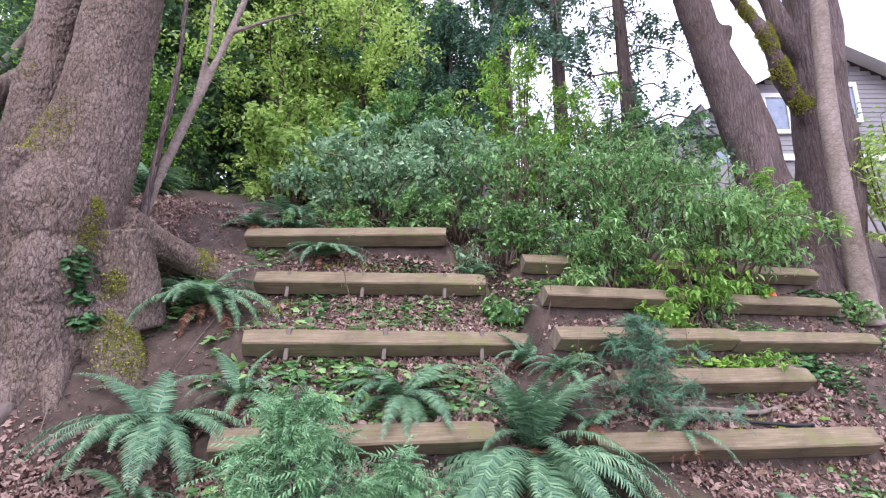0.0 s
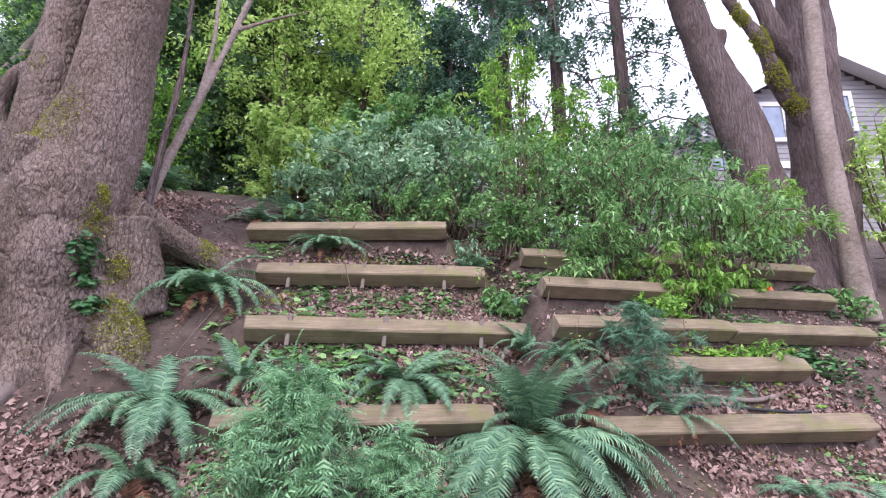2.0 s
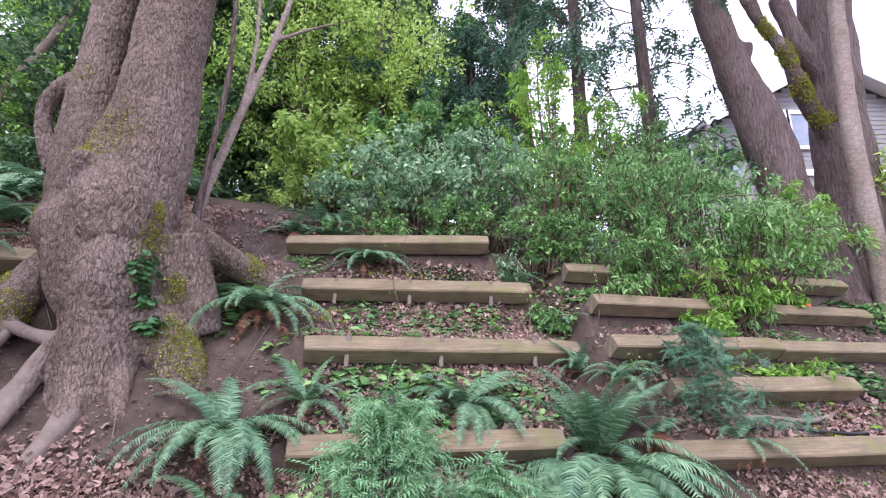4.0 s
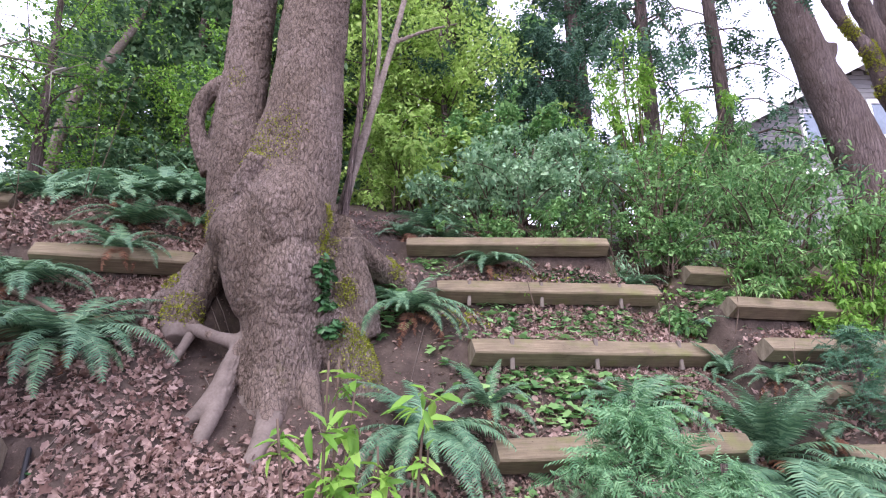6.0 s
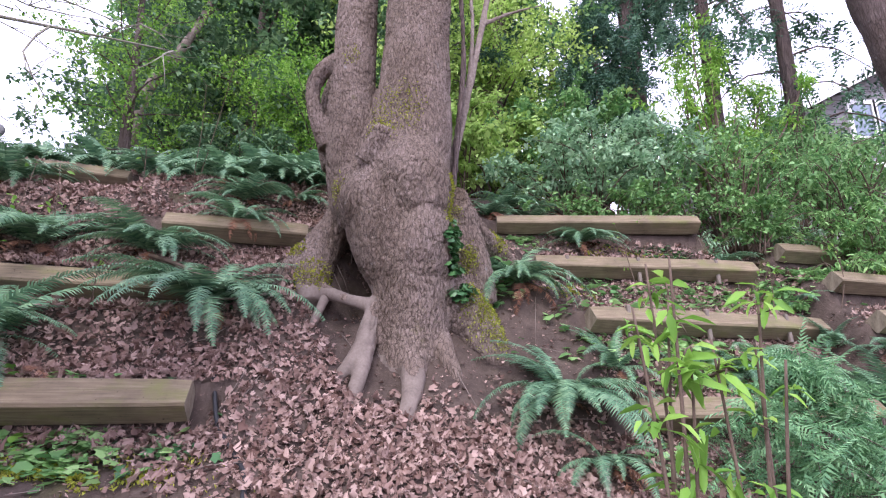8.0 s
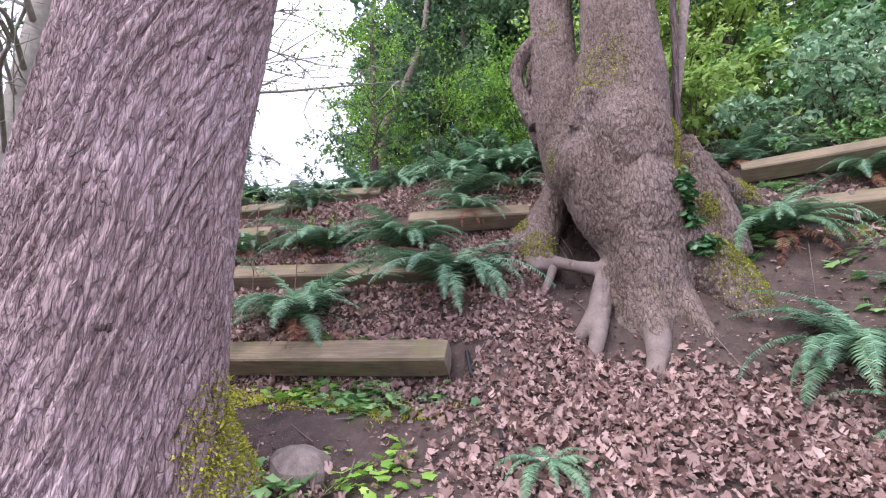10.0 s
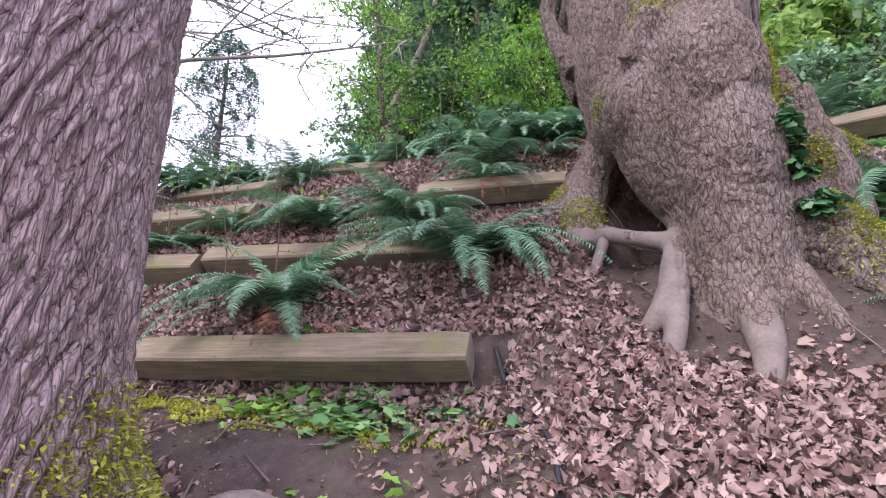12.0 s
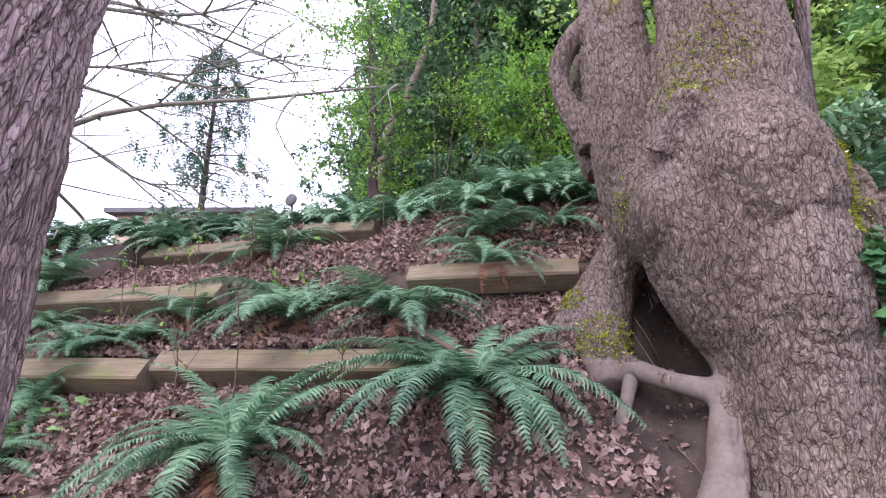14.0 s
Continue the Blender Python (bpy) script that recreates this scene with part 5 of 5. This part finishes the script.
def house():
    """A gabled house seen from below: lapped boards, white trim, a broad double window, and a low flat wing."""
    home = thing("house", "grey clapboard house with white trim above the bank", "house", (9.75, 16.0, 4.6))
    half, eave, rise = 4.8, 5.75, 0.53
    wall = boxed("front_wall", [(0.1, 2 * half - 0.1, 0.06, 0.2, 0, eave)], PAINT, home)
    for i in range(46):
        z = i * 0.19
        over = max(0.0, z + 0.19 - eave)
        x0, x1 = over / rise, 2 * half - over / rise
        if x1 - x0 > 0.3:
            bm = bmesh.new()
            bmesh.ops.create_cube(bm, size=1, matrix=Matrix.Translation(((x0 + x1) / 2, 0.02, z + 0.095)) @ Matrix.Rotation(radians(-6), 4, "X") @ Matrix.Diagonal((x1 - x0, 0.03, 0.2, 1)))
            part("board", bm, PAINT, wall)
    boxed("side_wall", [(0, 0.12, 0.2, 8, 0, eave)], PAINT, home)
    boxed("side_wall", [(2 * half - 0.12, 2 * half, 0.2, 8, 0, eave)], PAINT, home)
    boxed("corner_board", [(-0.05, 0.10, -0.05, 0.1, 0, eave)], TRIM, home, "white corner board")
    slope, apex = math.atan(rise), eave + half * rise
    length = (half + 0.45) / math.cos(slope)
    for s in (1, -1):
        turn = Matrix.Translation((half, 0, apex + 0.05)) @ Matrix.Rotation(s * slope, 4, "Y")
        bm = bmesh.new()
        bmesh.ops.create_cube(bm, size=1, matrix=turn @ Matrix.Translation((s * length / 2, 3.7, 0.10)) @ Matrix.Diagonal((length, 8.6, 0.08, 1)))
        part("roof", bm, SHINGLE, home, "grey shingle roof slope")
        bm = bmesh.new()
        bmesh.ops.create_cube(bm, size=1, matrix=turn @ Matrix.Translation((s * length / 2, -0.64, 0.0)) @ Matrix.Diagonal((length, 0.06, 0.30, 1)))
        part("bargeboard", bm, TRIM, home, "white bargeboard")
        bm = bmesh.new()
        bmesh.ops.create_cube(bm, size=1, matrix=turn @ Matrix.Translation((s * length / 2, -0.29, 0.03)) @ Matrix.Diagonal((length, 0.62, 0.03, 1)))
        part("soffit", bm, TRIM, home, "white soffit")
    for wx, wide, low in ((2.25, 0.75, 4.95), (3.2, 0.75, 4.95), (4.95, 0.65, 5.4), (7.3, 0.8, 5.3)):
        win = boxed("window", [(wx, wx + wide, -0.055, -0.03, low, low + 1.3)], GLASSY, home, "pale reflecting window")
        boxed("window_frame", [(wx - 0.14, wx + wide + 0.14, -0.1, 0.0, low - 0.15, low), (wx - 0.14, wx + wide + 0.14, -0.1, 0.0, low + 1.3, low + 1.48), (wx - 0.14, wx, -0.1, 0.0, low, low + 1.3), (wx + wide, wx + wide + 0.14, -0.1, 0.0, low, low + 1.3)], TRIM, win, "white window frame")
    boxed("belt_board", [(0.1, 2 * half - 0.1, -0.09, -0.01, 3.75, 4.0)], TRIM, home, "white belt board")
    wing = thing("house_wing", "low flat-roofed grey wing beside the house", "house", (7.0, 15.2, 4.6))
    boxed("wall", [(0, 3.6, 0, 0.75, 0, 4.25), (0, 2.7, 0.75, 4, 0, 4.25)], PAINT, wing)
    boxed("roof", [(-0.25, 3.8, -0.3, 0.75, 4.26, 4.5), (-0.25, 2.7, 0.75, 4.2, 4.26, 4.5)], SHINGLE, wing)
    boxed("window", [(2.45, 3.2, -0.03, 0.02, 3.35, 3.75)], GLASSY, wing, "dark window")


GLASSY = plain_material("window_glass", (0.16, 0.19, 0.22), (0.28, 0.32, 0.36), 1.5, 0.05, 0.0, 0.6)
house()
wall_bm = bmesh.new()
box(wall_bm, 0.2, 1.1, 7.0, 7.2, 2.8, 4.15), box(wall_bm, 2.2, 3.3, 6.9, 7.1, 2.8, 3.95)
low_wall = part("garden_wall", wall_bm, CONCRETE, None)
tagged(low_wall, "pale concrete wall half hidden behind shrubs", "wall")


# ---- bare tree and far conifer against the sky ----
def bare_tree(x, y, tall, seed, limbs, label):
    """A leafless tree of long arching limbs, each forking twice, with clumps of moss along them."""
    rng = np.random.default_rng(seed)
    o = np.array((x, y, float(height(x, y)) - 0.1))
    tree = thing("bare_tree", label, "tree", tuple(o))
    trunk = curve_points([(0, 0, 0), (0.15, 0, tall * 0.5), (0, 0.1, tall)], 10)
    tubes = [(trunk, (0.20, 0.05), 9)]
    segs = []
    for i in range(limbs):
        h = 1 + 7.8 * (i + rng.random()) / limbs
        b = trunk[int(h)] * (1 - h % 1) + trunk[int(h) + 1] * (h % 1)
        a = i * 2.4 + rng.normal(0, 0.3)
        span = rng.uniform(2.4, 5.0)
        tip = b + (math.cos(a) * span, math.sin(a) * span, rng.uniform(-0.15, 0.45) * span)
        line = curve_points([b, b * 0.65 + tip * 0.35 + (0, 0, 0.12 * span), b * 0.3 + tip * 0.7 + rng.normal(0, 0.05, 3) * span, tip], 12)
        tubes.append((line, (rng.uniform(0.018, 0.045), 0.006), 6))
        for k in range(8):
            j = rng.integers(2, 12)
            s = line[j]
            e = s + (line[j] - line[j - 1]) * rng.uniform(1.0, 3.0) + rng.normal(0, 0.42, 3) + (0, 0, rng.uniform(-0.2, 0.25))
            side = curve_points([s, (s + e) / 2 + rng.normal(0, 0.06, 3), e], 5)
            tubes.append((side, (0.013, 0.005), 4))
            if rng.random() < 0.5:
                segs.append((s, s + (e - s) * 0.3))
            for q in range(4):
                s2 = side[rng.integers(1, 5)]
                e2 = s2 + rng.normal(0, 0.22, 3) + (e - s) * 0.18
                tubes.append((np.array([s2, (s2 + e2) / 2 + rng.normal(0, 0.02, 3), e2]), (0.006, 0.003), 3))
    under("trunk", tube_mesh("trunk", tubes, TWIG), tree)
    under("moss", crown_mesh("moss", segs, 22, SMALL, 0.055, DARKLEAF, rng, 0.07), tree, "tufts of dark moss and lichen")
    return tree


bare_tree(-9.7, 2.0, 8.5, 801, 60, "bare lichen-hung tree branching against the white sky")
conifer("conifer_tree", "sparse thin conifer standing against the white sky", -14.9, 8.1, 7.6, 3.0, NEEDLE, 803, 0.42, 46, 18, 0.5, 0.5, 0.12)

far_home = thing("house", "distant tan house wall beyond the skyline ferns", "house", (-16.1, 8.6, 3.3))
boxed("wall", [(-2.2, 2.2, 0, 3, 0, 2.75)], TAN, far_home)
boxed("roof", [(-2.4, 2.4, -0.3, 3.2, 2.76, 2.9)], SHINGLE, far_home)
far_home.rotation_euler[2] = radians(30)
dish = thing("satellite_dish", "grey round dish on a post at the skyline", "dish", (-12.8, 9.3, 3.4))
dish_bm = bmesh.new()
bmesh.ops.create_uvsphere(dish_bm, u_segments=16, v_segments=8, radius=0.22, matrix=Matrix.Translation((0, 0, 2.75)) @ Matrix.Diagonal((1, 0.35, 0.8, 1)))
part("reflector", dish_bm, SHINGLE, dish)
under("post", tube_mesh("post", [(np.array([(0, 0.05, 0), (0, 0.05, 1.4), (0, 0.05, 2.7)]), (0.03,), 8)], SHINGLE), dish)
clothe("moss_patch", "thick moss along the maple's side limb", "moss", limb_skin, limb_at, [(5.45, 6.45, 5.3, 0.2), (5.2, 6.4, 5.75, 0.22), (5.0, 6.35, 6.3, 0.22), (4.75, 6.35, 6.8, 0.2)], 300, SMALL, 0.03, MOSS, 706)

# ---- small found things ----
def hose(name, label, points, radius, mat):
    me = tube_mesh(name, [(curve_points(points, 30), (radius,), 8)], mat)
    return tagged(new(name, me), label, "pipe")


def lay(pts, lift=0.02):
    return [(x, y, float(height(x, y)) + lift) for x, y in pts]


hose("drip_pipe", "black plastic pipe lying on the soil below timbers", lay([(1.85, 3.88), (2.1, 3.95), (2.35, 3.98), (2.7, 3.98), (2.95, 4.0), (3.15, 4.08)], 0.03), 0.014, PIPE)
hose("drip_pipe", "black plastic pipe running down past a timber end", lay([(-4.0, 2.75), (-3.85, 2.55), (-3.72, 2.42), (-3.58, 2.3), (-3.5, 2.12), (-3.4, 1.9)]), 0.013, PIPE)
hose("driftwood_branch", "pale weathered branch lying under a timber", lay([(1.7, 3.95), (2.2, 4.05), (2.6, 4.1), (2.9, 4.22)], 0.04), 0.02, ROOT)
hose("fallen_branch", "mossy fallen branch resting among ferns", [(-4.95, 3.45, 2.08), (-4.75, 3.4, 2.02), (-4.45, 3.3, 1.9)], 0.018, STEM)
hose("fallen_branch", "bare stick lying across the fern's foot", lay([(-4.4, 3.12), (-4.15, 3.1), (-3.9, 3.14)], 0.12), 0.008, ROOT)
cone_bm = bmesh.new()
bmesh.ops.create_cone(cone_bm, cap_ends=True, segments=16, radius1=0.07, radius2=0.02, depth=0.16)
marker = part("marker_cone", cone_bm, ORANGE, None)
marker.location = (3.72, 5.3, float(height(3.72, 5.3)) + 0.08)
tagged(marker, "small bright orange plastic marker beside a timber", "marker")
rock_v, rock_f = ball((0, 0, 0), (0.16, 0.12, 0.10), 12, 7)
rock_v = rock_v * (1 + 0.25 * np.array([noise.noise(Vector(p) * 9) for p in rock_v]))[:, None]
rock_bm = bmesh.new()
rock_vs = [rock_bm.verts.new(p) for p in rock_v]
for q in rock_f:
    rock_bm.faces.new([rock_vs[i] for i in dict.fromkeys(q.tolist())])
rock = part("rock", rock_bm, STAKE, None)
rock.location = (-4.28, 1.66, float(height(-4.28, 1.66)) + 0.02)
tagged(rock, "rough grey rock at the tall maple's foot", "rock")


# ---- leaf litter, one loose layer ----
def litter_amount(x, y):
    u = y - np.where(x < 0, 0.33 * x, 0.22 * x)
    patch = np.array([noise.noise((a * 1.3, b * 1.3, 5.0)) + 0.5 * noise.noise((a * 3.4, b * 3.4, 9.0)) for a, b in zip(x, y)])
    d = 0.60 + 1.05 * patch + 0.3 * ((x < -3.6) & (y > 2.6))
    d = d - 1.2 * np.exp(-((x + 2.0) / 0.5) ** 2 - ((y - 4.2) / 0.9) ** 2)
    d = d - 0.9 * np.exp(-((x + 4.5) / 0.55) ** 2 - ((y - 2.0) / 0.3) ** 2)
    d = d - 0.9 * np.exp(-((x + 3.25) / 0.3) ** 2 - ((y - 3.25) / 0.3) ** 2)
    d = d - 0.28 * (x > 0.6)
    d = d - 1.6 * np.exp(-((x + 3.42) / 0.3) ** 2 - ((y - 3.7) / 0.32) ** 2)
    d = d + 0.8 * np.exp(-((x + 2.9) / 0.9) ** 2 - ((y - 2.5) / 0.35) ** 2)
    d = d + 0.4 * np.exp(-((x + 4.9) / 0.9) ** 2 - ((y - 3.0) / 0.4) ** 2)
    return np.clip(d, 0, 1) * np.where(u > 6.3, 0.5, 1)


lit_rng = np.random.default_rng(55)
lx, ly = lit_rng.uniform(-8.2, 5.2, 190000), lit_rng.uniform(1.1, 6.0, 190000)
keep = lit_rng.random(190000) < litter_amount(lx, ly)
lx, ly = lx[keep], ly[keep]
vs, fs, base = [], [], 0
kinds = lit_rng.integers(0, 14, len(lx))
for k in range(14):
    sel = kinds == k
    m = int(sel.sum())
    x, y = lx[sel], ly[sel]
    gxs = (height(x + 0.05, y) - height(x - 0.05, y)) / 0.1
    gys = (height(x, y + 0.05) - height(x, y - 0.05)) / 0.1
    yaw = lit_rng.uniform(0, 6.3, m)
    rot = turns(yaw, lit_rng.normal(0, 0.55, m), lit_rng.normal(0, 0.55, m))
    nrm = np.stack([-np.clip(gxs, -1.2, 1.2), -np.clip(gys, -1.2, 1.2), np.ones(m)], -1)
    nrm /= np.linalg.norm(nrm, axis=1)[:, None]
    tx = np.cross(np.array((0, 1.0, 0)), nrm)
    tx /= np.linalg.norm(tx, axis=1)[:, None]
    tilt = np.stack([tx, np.cross(nrm, tx), nrm], -1)
    z = height(x, y) + lit_rng.uniform(0.012, 0.05, m)
    v, f = scatter(maple_leaf(k, k > 8), np.stack([x, y, z], -1), tilt @ rot, (0.02 + 0.05 * lit_rng.random(m) ** 1.6) * (0.6 if k > 8 else 1.0))
    vs.append(v), fs.append(f + base)
    base += len(v)
litter = new("leaf_litter", raw_mesh("leaf_litter", np.vstack(vs), np.vstack(fs), LITTER))
tagged(litter, "dry pinkish-brown fallen maple leaves covering the bank", "leaf litter", kind="stuff")
tw, fw = [], []
twigs = []
for i in range(420):
    x, y = lit_rng.uniform(-8, 5), lit_rng.uniform(1.0, 5.6)
    a, r = lit_rng.uniform(0, 6.3), lit_rng.uniform(0.05, 0.2)
    ends = [(x - math.cos(a) * r, y - math.sin(a) * r), (x, y), (x + math.cos(a) * r, y + math.sin(a) * r)]
    twigs.append((np.array(lay(ends, 0.035)), (0.004, 0.002), 4))
tagged(new("fallen_twigs", tube_mesh("fallen_twigs", twigs, ROOT)), "thin dry twigs scattered over the leaf litter", "twigs", kind="stuff")
cx, cy = lit_rng.uniform(-7.5, 4.5, 36000), lit_rng.uniform(0.9, 5.6, 36000)
cn = len(cx)
v, f = scatter((np.array([(-0.5, -0.2, 0), (0.45, -0.3, 0.12), (0.5, 0.25, 0), (-0.3, 0.3, 0.15)]), np.array([(0, 1, 2), (0, 2, 3)])), np.stack([cx, cy, height(cx, cy) + 0.018], -1), turns(lit_rng.uniform(0, 6.3, cn), lit_rng.normal(0, 0.4, cn), lit_rng.normal(0.4, 0.4, cn)), 0.008 + 0.03 * lit_rng.random(cn) ** 2)
tagged(new("leaf_crumbs", raw_mesh("leaf_crumbs", v, f, LITTER)), "small brown leaf scraps and bark chips on the soil", "leaf litter", kind="stuff")


# ---- moss cushions on the soil below the timbers ----
def ground_moss(x, y, sx, sy, n, seed):
    rng = np.random.default_rng(seed)
    px, py = x + rng.normal(0, sx, n), y + rng.normal(0, sy, n)
    hump = np.array([noise.noise((a * 7, b * 7, seed)) for a, b in zip(px, py)])
    px, py = px[hump > 0.0], py[hump > 0.0]
    n = len(px)
    v, f = scatter(SMALL, np.stack([px, py, height(px, py) + 0.012], -1), turns(rng.uniform(0, 6.3, n), rng.uniform(-1.4, -0.3, n), rng.normal(0, 0.4, n)), rng.uniform(0.012, 0.028, n))
    return tagged(new("moss_patch", raw_mesh("moss_patch", v, f, MOSS)), "thin yellow-green moss on bare soil below a timber", "moss", kind="stuff")


for k, (x, y, sx, sy, n) in enumerate([(-4.45, 2.2, 0.3, 0.07, 2600), (-5.3, 2.05, 0.35, 0.07, 2200), (-4.0, 2.3, 0.12, 0.06, 700), (2.6, 3.9, 0.3, 0.08, 1800), (-1.55, 4.35, 0.12, 0.08, 900), (-0.9, 4.85, 0.3, 0.05, 900), (-7.0, 2.45, 0.3, 0.08, 1200)]):
    ground_moss(x, y, sx, sy, n, 900 + k)
